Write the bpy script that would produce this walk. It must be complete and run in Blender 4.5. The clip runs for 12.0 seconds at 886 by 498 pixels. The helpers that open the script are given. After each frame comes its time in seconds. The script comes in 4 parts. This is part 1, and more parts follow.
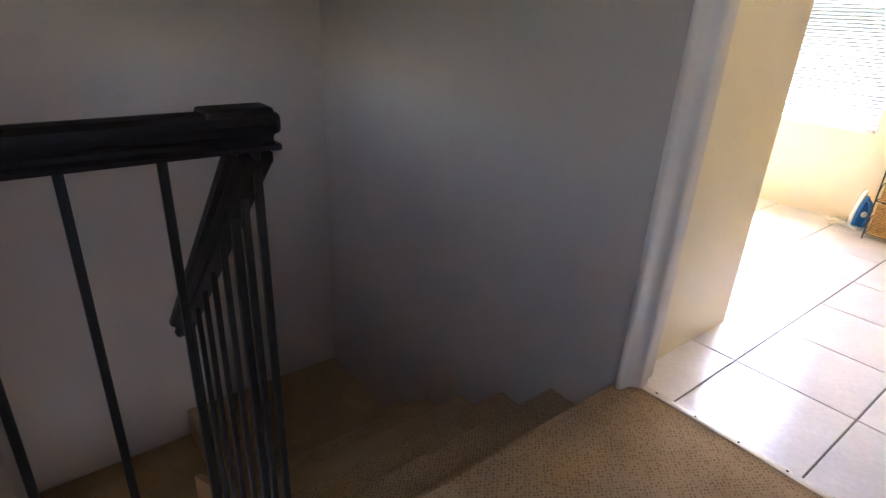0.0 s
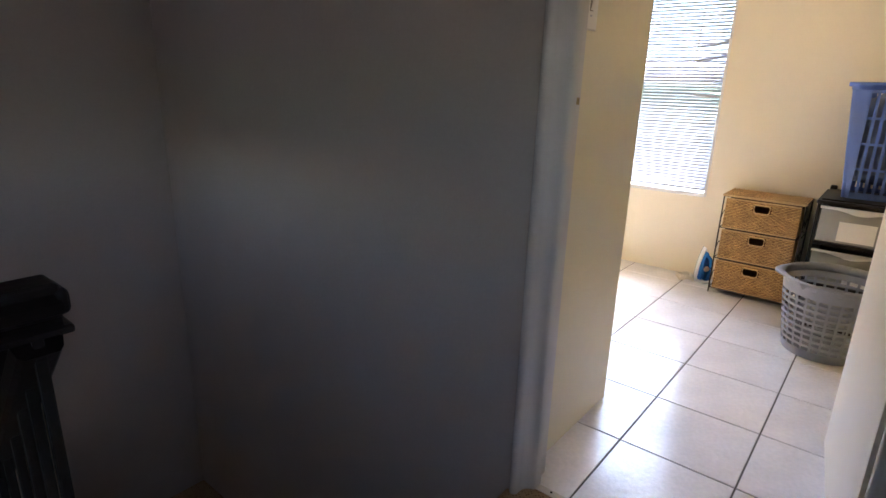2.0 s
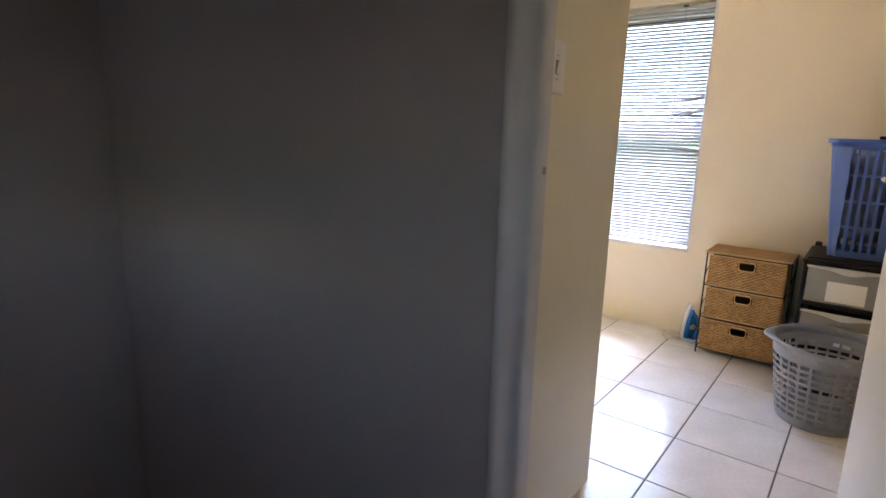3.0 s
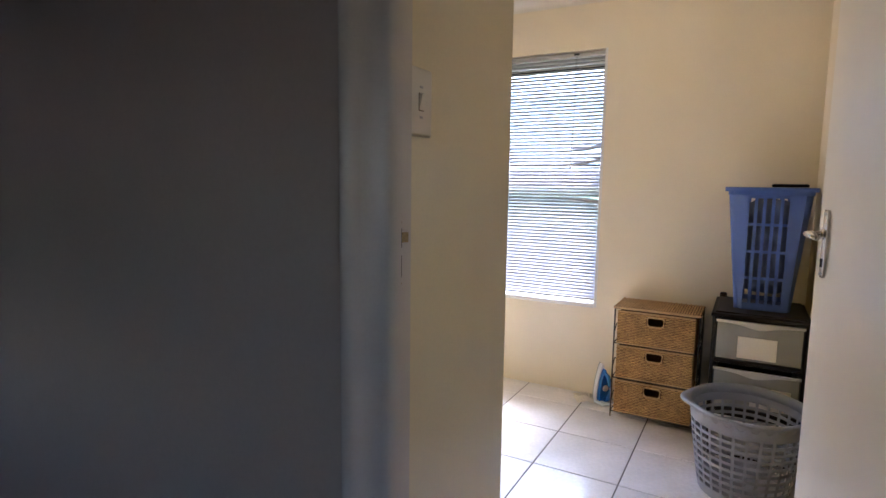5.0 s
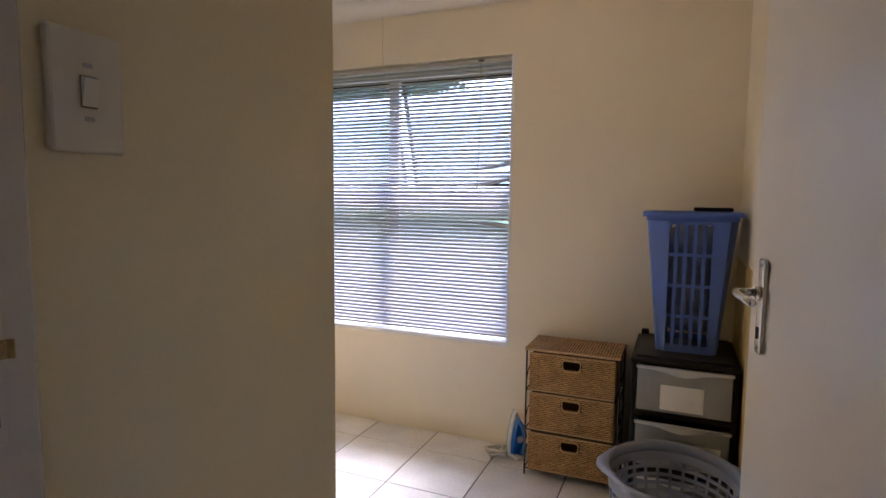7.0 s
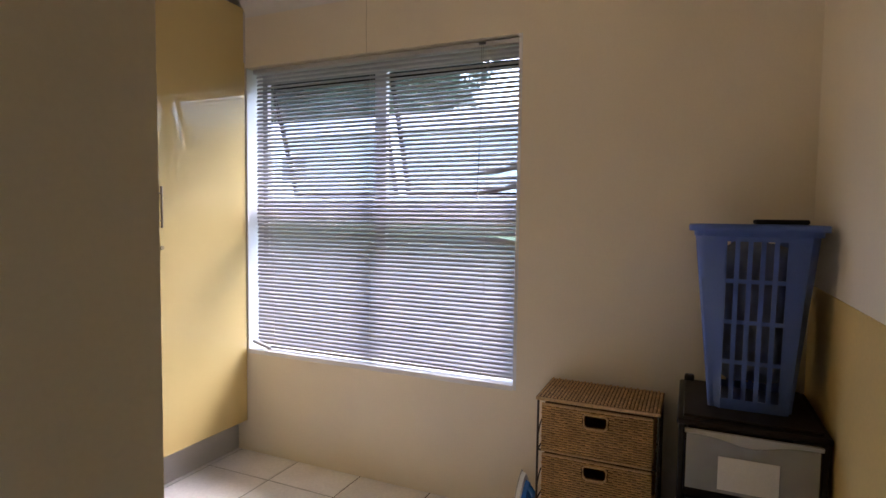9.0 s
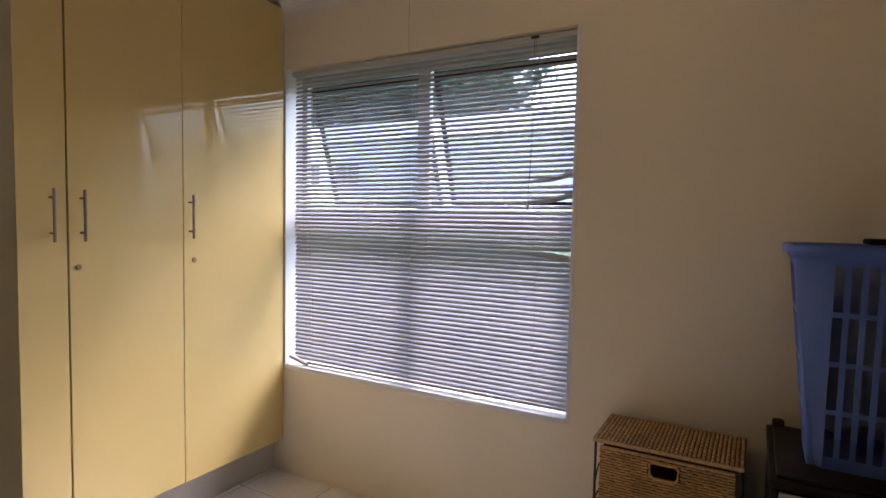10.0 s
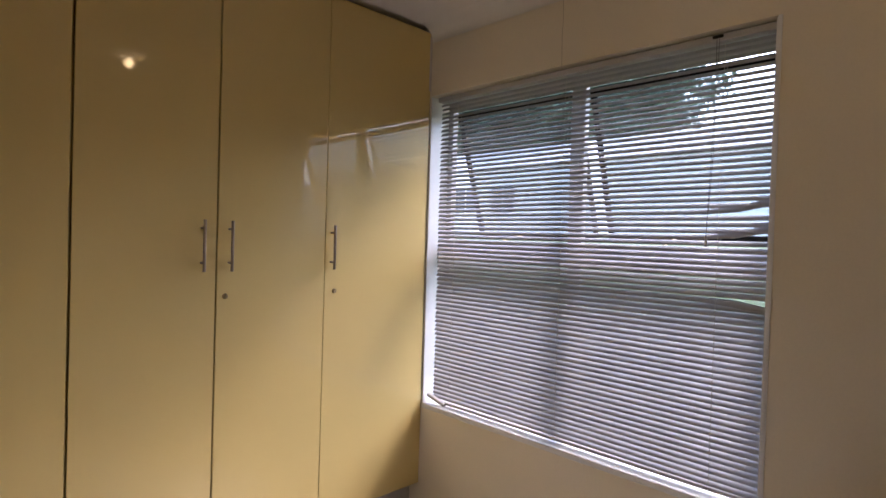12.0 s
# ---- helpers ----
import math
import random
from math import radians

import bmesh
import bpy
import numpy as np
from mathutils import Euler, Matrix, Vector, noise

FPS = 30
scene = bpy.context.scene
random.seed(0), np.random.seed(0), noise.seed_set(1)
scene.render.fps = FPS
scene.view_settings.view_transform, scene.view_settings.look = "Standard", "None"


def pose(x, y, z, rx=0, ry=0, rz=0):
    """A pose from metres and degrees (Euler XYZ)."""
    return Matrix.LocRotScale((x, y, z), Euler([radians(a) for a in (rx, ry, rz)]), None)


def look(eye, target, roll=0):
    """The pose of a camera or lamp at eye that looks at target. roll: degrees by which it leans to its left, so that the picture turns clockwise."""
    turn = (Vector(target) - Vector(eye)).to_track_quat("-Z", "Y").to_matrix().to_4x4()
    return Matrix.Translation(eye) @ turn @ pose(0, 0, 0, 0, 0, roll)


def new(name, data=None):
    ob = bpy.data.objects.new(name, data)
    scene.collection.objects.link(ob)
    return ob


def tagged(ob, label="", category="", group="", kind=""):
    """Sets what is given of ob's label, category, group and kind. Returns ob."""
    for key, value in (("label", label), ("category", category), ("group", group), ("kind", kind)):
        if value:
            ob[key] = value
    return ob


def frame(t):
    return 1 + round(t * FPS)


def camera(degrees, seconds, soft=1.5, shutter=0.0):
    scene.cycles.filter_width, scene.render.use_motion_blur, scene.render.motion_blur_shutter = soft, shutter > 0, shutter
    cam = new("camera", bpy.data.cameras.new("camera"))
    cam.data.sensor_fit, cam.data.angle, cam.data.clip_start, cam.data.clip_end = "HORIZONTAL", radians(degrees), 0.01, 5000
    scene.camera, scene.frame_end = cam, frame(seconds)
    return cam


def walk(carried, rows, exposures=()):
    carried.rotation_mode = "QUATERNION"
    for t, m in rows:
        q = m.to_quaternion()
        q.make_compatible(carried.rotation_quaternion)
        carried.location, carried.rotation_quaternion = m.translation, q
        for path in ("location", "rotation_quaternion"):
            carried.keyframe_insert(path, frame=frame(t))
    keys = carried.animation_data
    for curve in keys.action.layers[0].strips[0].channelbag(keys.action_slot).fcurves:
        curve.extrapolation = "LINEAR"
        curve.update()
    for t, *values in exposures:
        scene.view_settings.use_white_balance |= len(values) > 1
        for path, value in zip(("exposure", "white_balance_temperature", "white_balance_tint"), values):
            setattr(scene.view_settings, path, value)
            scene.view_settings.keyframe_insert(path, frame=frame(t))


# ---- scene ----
cam = camera(77.1, 12.0)
PATH = [
    (0, (0.418, 0.517, 1.176), (1.563, 1.947, 0.375), 2.7),
    (0.5, (0.429, 0.52, 1.196), (1.665, 1.898, 0.436), 2.5),
    (1, (0.441, 0.531, 1.215), (1.773, 1.845, 0.509), 2.2),
    (1.5, (0.48, 0.556, 1.237), (1.897, 1.809, 0.589), 1.9),
    (2, (0.553, 0.601, 1.275), (2.045, 1.802, 0.701), 1.7),
    (2.5, (0.644, 0.629, 1.305), (2.17, 1.826, 0.817), 1.4),
    (3, (0.747, 0.653, 1.331), (2.295, 1.847, 0.911), 1.5),
    (5, (1.152, 0.761, 1.337), (2.891, 1.721, 1.101), 0.8),
    (5.5, (1.28, 0.77, 1.342), (3.065, 1.642, 1.116), 0.6),
    (6, (1.441, 0.756, 1.354), (3.251, 1.579, 1.142), 0.6),
    (6.5, (1.589, 0.74, 1.377), (3.414, 1.533, 1.178), 0.5),
    (7, (1.703, 0.736, 1.383), (3.537, 1.512, 1.202), 0.6),
    (9, (2.243, 0.872, 1.354), (4.065, 1.688, 1.235), 0.7),
    (9.5, (2.37, 0.916, 1.372), (4.158, 1.803, 1.258), 0.8),
    (10, (2.466, 0.948, 1.393), (4.205, 1.93, 1.282), 1.0),
    (10.5, (2.521, 0.977, 1.404), (4.187, 2.08, 1.311), 1.1),
    (11, (2.576, 1.009, 1.412), (4.165, 2.222, 1.345), 1.3),
    (11.5, (2.638, 1.041, 1.426), (4.143, 2.357, 1.376), 1.6),
    (12, (2.703, 1.067, 1.43), (4.107, 2.491, 1.395), 1.8),
]
walk(cam, [(t, look(eye, target, roll)) for t, eye, target, roll in PATH],
     exposures=[(t, 5.0 + e, k, m) for t, e, k, m in ((0.0, 1.8, 6050, 19), (1.0, 1.4, 5900, 18), (2.0, 0.88, 5750, 17), (3.0, 0.58, 5600, 18), (5.0, 0.34, 5450, 20),
                                                      (7.0, -0.34, 5600, 23), (9.0, -0.83, 5850, 23), (10.5, -1.16, 6050, 25), (12.0, -1.34, 6150, 25))])

# ---- world, sun, lamps ----
world = bpy.data.worlds.new("sky")
world.use_nodes = True
scene.world = world
wn = world.node_tree.nodes
wl = world.node_tree.links
wn.clear()
sky = wn.new("ShaderNodeTexSky")
sky.sky_type, sky.sun_disc = "NISHITA", False
sky.sun_elevation, sky.sun_rotation = radians(52), radians(105)
sky.air_density, sky.dust_density = 1.2, 2.5
bg = wn.new("ShaderNodeBackground")
bg.inputs["Strength"].default_value = 0.15
wout = wn.new("ShaderNodeOutputWorld")
wl.new(sky.outputs[0], bg.inputs[0])
wl.new(bg.outputs[0], wout.inputs[0])

sun_data = bpy.data.lights.new("sun", "SUN")
sun_data.energy, sun_data.angle, sun_data.color = 0.32, radians(25), (1.0, 0.97, 0.92)
sun = new("sun", sun_data)
sun.matrix_world = look((20, -5.4, 26.5), (0, 0, 0))

LAMP = (3.72, 1.40, 2.455)     # the warm bulb under the laundry ceiling
bulb_data = bpy.data.lights.new("bulb_light", "POINT")
bulb_data.energy, bulb_data.color, bulb_data.shadow_soft_size = 0.09, (1.0, 0.74, 0.36), 0.025
bulb_light = new("bulb_light", bulb_data)
bulb_light.location = LAMP

portal_data = bpy.data.lights.new("window_portal", "AREA")     # guides the sky's light through the window
portal_data.shape, portal_data.size, portal_data.size_y = "RECTANGLE", 2.1, 2.3
portal_data.cycles.is_portal = True
portal = new("window_portal", portal_data)
portal.matrix_world = look((5.16, 2.368, 1.35), (4.0, 2.368, 1.35))

# ---- materials ----
def mat(name, base, rough=0.6, metal=0.0, grain=0.0, grain_scale=200.0, blotch=0.0, blotch_scale=3.0,
        bump=0.0, bump_scale=300.0, vary=0.0, coat=0.0, spec=0.5, trans=0.0, island=0.0):
    """A principled material with fine grain, large blotches, relief and a small change from piece to piece."""
    m = bpy.data.materials.new(name)
    m.use_nodes = True
    n, l = m.node_tree.nodes, m.node_tree.links
    b = n["Principled BSDF"]
    b.inputs["Base Color"].default_value = (*base, 1)
    b.inputs["Roughness"].default_value = rough
    b.inputs["Metallic"].default_value = metal
    b.inputs["Coat Weight"].default_value = coat
    b.inputs["Coat Roughness"].default_value = 0.12
    b.inputs["Specular IOR Level"].default_value = spec
    b.inputs["Transmission Weight"].default_value = trans
    co = n.new("ShaderNodeTexCoord")
    fac = None
    for amount, scale in ((grain, grain_scale), (blotch, blotch_scale)):
        if not amount:
            continue
        t = n.new("ShaderNodeTexNoise")
        t.inputs["Scale"].default_value, t.inputs["Detail"].default_value = scale, 4
        l.new(co.outputs["Object"], t.inputs["Vector"])
        r = n.new("ShaderNodeMapRange")
        r.inputs["From Min"].default_value, r.inputs["From Max"].default_value = 0.3, 0.7
        r.inputs["To Min"].default_value, r.inputs["To Max"].default_value = 1 - amount, 1 + amount
        l.new(t.outputs[0], r.inputs[0])
        if fac is None:
            fac = r.outputs[0]
        else:
            k = n.new("ShaderNodeMath")
            k.operation = "MULTIPLY"
            l.new(fac, k.inputs[0]), l.new(r.outputs[0], k.inputs[1])
            fac = k.outputs[0]
    for amount, node, socket in ((vary, "ShaderNodeObjectInfo", "Random"), (island, "ShaderNodeNewGeometry", "Random Per Island")):
        if not amount:
            continue
        o = n.new(node)
        r = n.new("ShaderNodeMapRange")
        r.inputs["To Min"].default_value, r.inputs["To Max"].default_value = 1 - amount, 1 + amount
        l.new(o.outputs[socket], r.inputs[0])
        if fac is None:
            fac = r.outputs[0]
        else:
            k = n.new("ShaderNodeMath")
            k.operation = "MULTIPLY"
            l.new(fac, k.inputs[0]), l.new(r.outputs[0], k.inputs[1])
            fac = k.outputs[0]
    if fac is not None:
        v = n.new("ShaderNodeVectorMath")
        v.operation = "SCALE"
        v.inputs[0].default_value = base
        l.new(fac, v.inputs["Scale"])
        l.new(v.outputs[0], b.inputs["Base Color"])
    if bump:
        t = n.new("ShaderNodeTexNoise")
        t.inputs["Scale"].default_value, t.inputs["Detail"].default_value = bump_scale, 3
        l.new(co.outputs["Object"], t.inputs["Vector"])
        u = n.new("ShaderNodeBump")
        u.inputs["Strength"].default_value, u.inputs["Distance"].default_value = bump, 0.003
        l.new(t.outputs[0], u.inputs["Height"])
        l.new(u.outputs[0], b.inputs["Normal"])
    return m


def carpet_material():
    """Loop-pile carpet: rows of small pits, their shade put into the colour, between tan loops, about 10 mm apart,
    slightly out of step.
    """
    m = bpy.data.materials.new("loop_carpet")
    m.use_nodes = True
    n, l = m.node_tree.nodes, m.node_tree.links
    b = n["Principled BSDF"]
    b.inputs["Roughness"].default_value = 0.95
    b.inputs["Specular IOR Level"].default_value = 0.1
    co = n.new("ShaderNodeTexCoord")
    mp = n.new("ShaderNodeMapping")
    mp.inputs["Rotation"].default_value = (0, 0, radians(38))
    mp.inputs["Scale"].default_value = (84, 105, 84)
    l.new(co.outputs["Object"], mp.inputs[0])
    v = n.new("ShaderNodeTexVoronoi")
    v.inputs["Scale"].default_value, v.inputs["Randomness"].default_value = 1.0, 0.42
    l.new(mp.outputs[0], v.inputs["Vector"])
    big = n.new("ShaderNodeTexNoise")
    big.inputs["Scale"].default_value, big.inputs["Detail"].default_value = 5.0, 4
    l.new(co.outputs["Object"], big.inputs["Vector"])
    ramp = n.new("ShaderNodeValToRGB")
    ramp.color_ramp.elements[0].position, ramp.color_ramp.elements[0].color = 0.16, (0.21, 0.130, 0.066, 1)
    ramp.color_ramp.elements[1].position, ramp.color_ramp.elements[1].color = 0.44, (0.43, 0.29, 0.16, 1)
    l.new(v.outputs["Distance"], ramp.inputs[0])
    r = n.new("ShaderNodeMapRange")
    r.inputs["From Min"].default_value, r.inputs["From Max"].default_value = 0.3, 0.7
    r.inputs["To Min"].default_value, r.inputs["To Max"].default_value = 0.85, 1.12
    l.new(big.outputs[0], r.inputs[0])
    k = n.new("ShaderNodeVectorMath")
    k.operation = "SCALE"
    l.new(ramp.outputs[0], k.inputs[0]), l.new(r.outputs[0], k.inputs["Scale"])
    l.new(k.outputs[0], b.inputs["Base Color"])
    u = n.new("ShaderNodeBump")
    u.inputs["Strength"].default_value, u.inputs["Distance"].default_value = 0.35, 0.005
    l.new(v.outputs["Distance"], u.inputs["Height"])
    l.new(u.outputs[0], b.inputs["Normal"])
    return m


def glass_material():
    m = bpy.data.materials.new("window_glass")
    m.use_nodes = True
    n, l = m.node_tree.nodes, m.node_tree.links
    n.clear()
    out = n.new("ShaderNodeOutputMaterial")
    tr = n.new("ShaderNodeBsdfTransparent")
    tr.inputs[0].default_value = (0.66, 0.69, 0.69, 1)
    gl = n.new("ShaderNodeBsdfGlossy")
    gl.inputs["Roughness"].default_value = 0.01
    mix = n.new("ShaderNodeMixShader")
    mix.inputs[0].default_value = 0.08
    l.new(tr.outputs[0], mix.inputs[1]), l.new(gl.outputs[0], mix.inputs[2])
    l.new(mix.outputs[0], out.inputs[0])
    return m


def glow_material(name, color, strength):
    m = bpy.data.materials.new(name)
    m.use_nodes = True
    b = m.node_tree.nodes["Principled BSDF"]
    b.inputs["Base Color"].default_value = (0.9, 0.85, 0.75, 1)
    b.inputs["Emission Color"].default_value = (*color, 1)
    b.inputs["Emission Strength"].default_value = strength
    return m


def tile_material():
    """Cream ceramic floor tile, glossy, with a slightly pitted riven surface and faint clouds."""
    m = mat("cream_tile", (0.83, 0.79, 0.775), 0.16, grain=0.05, grain_scale=60, blotch=0.08, blotch_scale=4, vary=0.03, bump=0.5, bump_scale=30)
    return m


M_CREAM = mat("cream_wall_paint", (0.79, 0.70, 0.55), 0.5, grain=0.015, grain_scale=120, blotch=0.04, blotch_scale=1.4, bump=0.12, bump_scale=60)
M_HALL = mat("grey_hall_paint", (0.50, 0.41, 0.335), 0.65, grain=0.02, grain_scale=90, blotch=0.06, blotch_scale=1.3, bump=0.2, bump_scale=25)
M_ENTRY = mat("yellow_cream_gloss_enamel", (0.76, 0.66, 0.43), 0.2, grain=0.015, grain_scale=120, blotch=0.04, blotch_scale=1.6, bump=0.02, bump_scale=14)
M_DADO = mat("yellow_lower_wall", (0.62, 0.44, 0.16), 0.5, grain=0.03, grain_scale=90, blotch=0.06, blotch_scale=2.0, bump=0.1, bump_scale=50)
M_CEIL = mat("ceiling_paint", (0.76, 0.72, 0.66), 0.85, blotch=0.03, bump=0.05)
M_FRAME = mat("gloss_frame_paint", (0.64, 0.58, 0.51), 0.25, grain=0.02, blotch=0.05, blotch_scale=5, bump=0.08, bump_scale=40)
M_DOOR = mat("white_door_paint", (0.82, 0.77, 0.69), 0.32, blotch=0.03, blotch_scale=2.5, bump=0.05, bump_scale=50)
M_YELLOW = mat("yellow_gloss_laminate", (0.71, 0.54, 0.215), 0.04, blotch=0.03, blotch_scale=1.5, bump=0.003, bump_scale=7)
M_TILE = tile_material()
M_GROUT = mat("grey_grout", (0.13, 0.115, 0.10), 0.9, grain=0.15, grain_scale=150)
M_CARPET = carpet_material()
M_BLACK = mat("black_stained_wood", (0.009, 0.006, 0.006), 0.42, spec=0.22, grain=0.3, grain_scale=60, bump=0.15, bump_scale=70)
M_IRONBAR = mat("black_painted_steel", (0.012, 0.010, 0.009), 0.5, spec=0.3, grain=0.25, grain_scale=120, bump=0.1)
M_CHROME = mat("brushed_chrome", (0.66, 0.64, 0.61), 0.22, 1.0, grain=0.05)
M_STEEL = mat("dull_steel", (0.45, 0.44, 0.42), 0.4, 1.0, grain=0.15, grain_scale=300)
M_HANDLE = mat("bronzed_steel_handle", (0.36, 0.29, 0.23), 0.35, 1.0, grain=0.1, grain_scale=250)
M_BRASS = mat("worn_brass", (0.42, 0.31, 0.16), 0.35, 1.0, grain=0.2)
M_DARK = mat("dark_hollow", (0.012, 0.010, 0.008), 0.9)
M_SLAT = mat("grey_white_aluminium_slat", (0.41, 0.415, 0.45), 0.45, spec=0.4, grain=0.03, blotch=0.06, blotch_scale=6)
M_RAIL = mat("grey_blind_rail", (0.46, 0.44, 0.44), 0.45, grain=0.03)
M_CORD = mat("blind_cord", (0.62, 0.60, 0.57), 0.8)
M_WINFRAME = mat("grey_window_frame_paint", (0.52, 0.51, 0.53), 0.35, grain=0.03, blotch=0.05)
# Near-black instead of the frame's grey: backlit shade put into the colour.
M_SASH = mat("backlit_vent_sash", (0.006, 0.006, 0.006), 0.9, spec=0.05, grain=0.05)
M_SILL = mat("white_sill_paint", (0.74, 0.73, 0.73), 0.4, blotch=0.04, blotch_scale=6)
M_GLASS = glass_material()
M_WICKER = mat("woven_seagrass", (0.56, 0.33, 0.12), 0.6, island=0.16, grain=0.12, grain_scale=90, blotch=0.16, blotch_scale=14, bump=0.5, bump_scale=260)
M_WICKER_RIM = mat("wicker_binding", (0.56, 0.36, 0.17), 0.7, grain=0.25, grain_scale=160, bump=0.4)
M_WICKER_BACK = mat("wicker_core", (0.10, 0.045, 0.018), 0.85, grain=0.3, grain_scale=120)
M_RODS = mat("dark_brown_metal_rod", (0.035, 0.022, 0.016), 0.5, grain=0.2)
M_GREY = mat("grey_basket_plastic", (0.275, 0.28, 0.32), 0.42, grain=0.03, blotch=0.05)
M_BLUE = mat("blue_basket_plastic", (0.085, 0.150, 0.455), 0.4, grain=0.03, blotch=0.05)
M_CRATE = mat("dark_brown_plastic", (0.017, 0.012, 0.010), 0.45, spec=0.25, grain=0.1)
M_CLEAR = mat("frosted_clear_plastic", (0.86, 0.85, 0.83), 0.2, trans=0.62, spec=0.4, blotch=0.05, blotch_scale=9)
M_LIP = mat("milky_plastic_edge", (0.74, 0.73, 0.71), 0.3, trans=0.25)
M_PAPER = mat("white_paper", (0.86, 0.84, 0.80), 0.9, grain=0.03)
M_CLOTH = mat("blue_grey_cloth", (0.12, 0.15, 0.25), 0.95, blotch=0.2, blotch_scale=12, bump=0.4, bump_scale=30)
M_PAD = mat("black_rubber", (0.010, 0.010, 0.010), 0.8, spec=0.15)
M_IRONBLUE = mat("iron_blue_plastic", (0.02, 0.14, 0.48), 0.25)
M_IRONWHITE = mat("iron_white_plastic", (0.72, 0.74, 0.78), 0.3)
M_SWITCH = mat("white_switch_plastic", (0.72, 0.66, 0.56), 0.3)
M_GRASS = mat("lawn_grass", (0.065, 0.095, 0.035), 0.9, grain=0.4, grain_scale=9, blotch=0.3, blotch_scale=0.5, bump=0.8, bump_scale=20)
M_LEAF = mat("tree_leaf", (0.070, 0.125, 0.075), 0.6, vary=0.1, blotch=0.45, blotch_scale=0.9)
M_BARK = mat("tree_bark", (0.11, 0.08, 0.06), 0.9, grain=0.3, grain_scale=20, bump=0.8, bump_scale=25)
M_FACADE = mat("white_facade_plaster", (0.80, 0.77, 0.735), 0.85, grain=0.03, blotch=0.07, blotch_scale=0.6)
M_PAVING = mat("concrete_paving", (0.34, 0.32, 0.30), 0.9, grain=0.15, grain_scale=20, blotch=0.15, blotch_scale=0.6)
M_ROOF = mat("pale_grey_roof_sheet", (0.58, 0.57, 0.56), 0.8, grain=0.2, grain_scale=12)
M_PANE = mat("dark_window_pane", (0.05, 0.06, 0.07), 0.3)
M_BULB = glow_material("warm_bulb_glow", (1.0, 0.62, 0.24), 0.5)

# ---- shape helpers ----
def add_box(bm, x0, x1, y0, y1, z0, z1, bevel=0.0, seg=2):
    t = bmesh.new()
    bmesh.ops.create_cube(t, size=1.0)
    for v in t.verts:
        v.co = Vector((x0 + (v.co.x + 0.5) * (x1 - x0), y0 + (v.co.y + 0.5) * (y1 - y0), z0 + (v.co.z + 0.5) * (z1 - z0)))
    if bevel:
        bmesh.ops.bevel(t, geom=t.edges[:], offset=bevel, segments=seg, affect="EDGES", profile=0.5)
    merge(bm, t)


def merge(bm, t):
    d = bpy.data.meshes.new("tmp")
    t.to_mesh(d)
    bm.from_mesh(d)
    t.free()
    bpy.data.meshes.remove(d)


def add_tube(bm, a, b, r0, r1=None, sides=10, caps=True):
    r1 = r0 if r1 is None else r1
    a, b = Vector(a), Vector(b)
    q = (b - a).to_track_quat("Z", "Y")
    rings = []
    for p, r in ((a, r0), (b, r1)):
        rings.append([bm.verts.new(p + q @ Vector((r * math.cos(2 * math.pi * i / sides), r * math.sin(2 * math.pi * i / sides), 0))) for i in range(sides)])
    for i in range(sides):
        bm.faces.new((rings[0][i], rings[0][(i + 1) % sides], rings[1][(i + 1) % sides], rings[1][i]))
    if caps:
        bm.faces.new(rings[0][::-1])
        bm.faces.new(rings[1])


def add_path(bm, points, r, sides=8):
    """A round cord along points."""
    pts = [Vector(p) for p in points]
    rings = []
    for i, p in enumerate(pts):
        d = (pts[min(i + 1, len(pts) - 1)] - pts[max(i - 1, 0)]).normalized()
        q = d.to_track_quat("Z", "Y")
        rings.append([bm.verts.new(p + q @ Vector((r * math.cos(2 * math.pi * k / sides), r * math.sin(2 * math.pi * k / sides), 0))) for k in range(sides)])
    for a, b in zip(rings, rings[1:]):
        for k in range(sides):
            bm.faces.new((a[k], a[(k + 1) % sides], b[(k + 1) % sides], b[k]))
    bm.faces.new(rings[0][::-1])
    bm.faces.new(rings[-1])


def add_prism(bm, poly, axis, lo, hi):
    """Extrudes a polygon of two coordinates along axis ('x', 'y' or 'z')."""
    def at(u, v, w):
        return {"x": (w, u, v), "y": (u, w, v), "z": (u, v, w)}[axis]
    a = [bm.verts.new(at(u, v, lo)) for u, v in poly]
    b = [bm.verts.new(at(u, v, hi)) for u, v in poly]
    n = len(poly)
    for i in range(n):
        bm.faces.new((a[i], a[(i + 1) % n], b[(i + 1) % n], b[i]))
    bm.faces.new(a[::-1])
    bm.faces.new(b)
    bmesh.ops.recalc_face_normals(bm, faces=bm.faces[:])


def link(name, bm, material, smooth=False):
    d = bpy.data.meshes.new(name)
    bm.to_mesh(d)
    bm.free()
    d.materials.append(material)
    if smooth:
        for p in d.polygons:
            p.use_smooth = True
    return new(name, d)


def part(name, bm, material, parent, label="", smooth=False):
    ob = link(name, bm, material, smooth)
    ob.parent = parent
    if label:
        ob["label"] = label
    return ob


def thing(name, place, label, category, group="", kind=""):
    ob = new(name)
    ob.location = place
    ob.empty_display_size = 0.1
    return tagged(ob, label, category, group, kind)


def structure(name, bm, material, label="", category=""):
    return tagged(link(name, bm, material), label, category, kind="structure")


def box_part(name, dims, material, parent, bevel=0.002, label="", seg=2):
    bm = bmesh.new()
    add_box(bm, *dims, bevel, seg)
    return part(name, bm, material, parent, label)


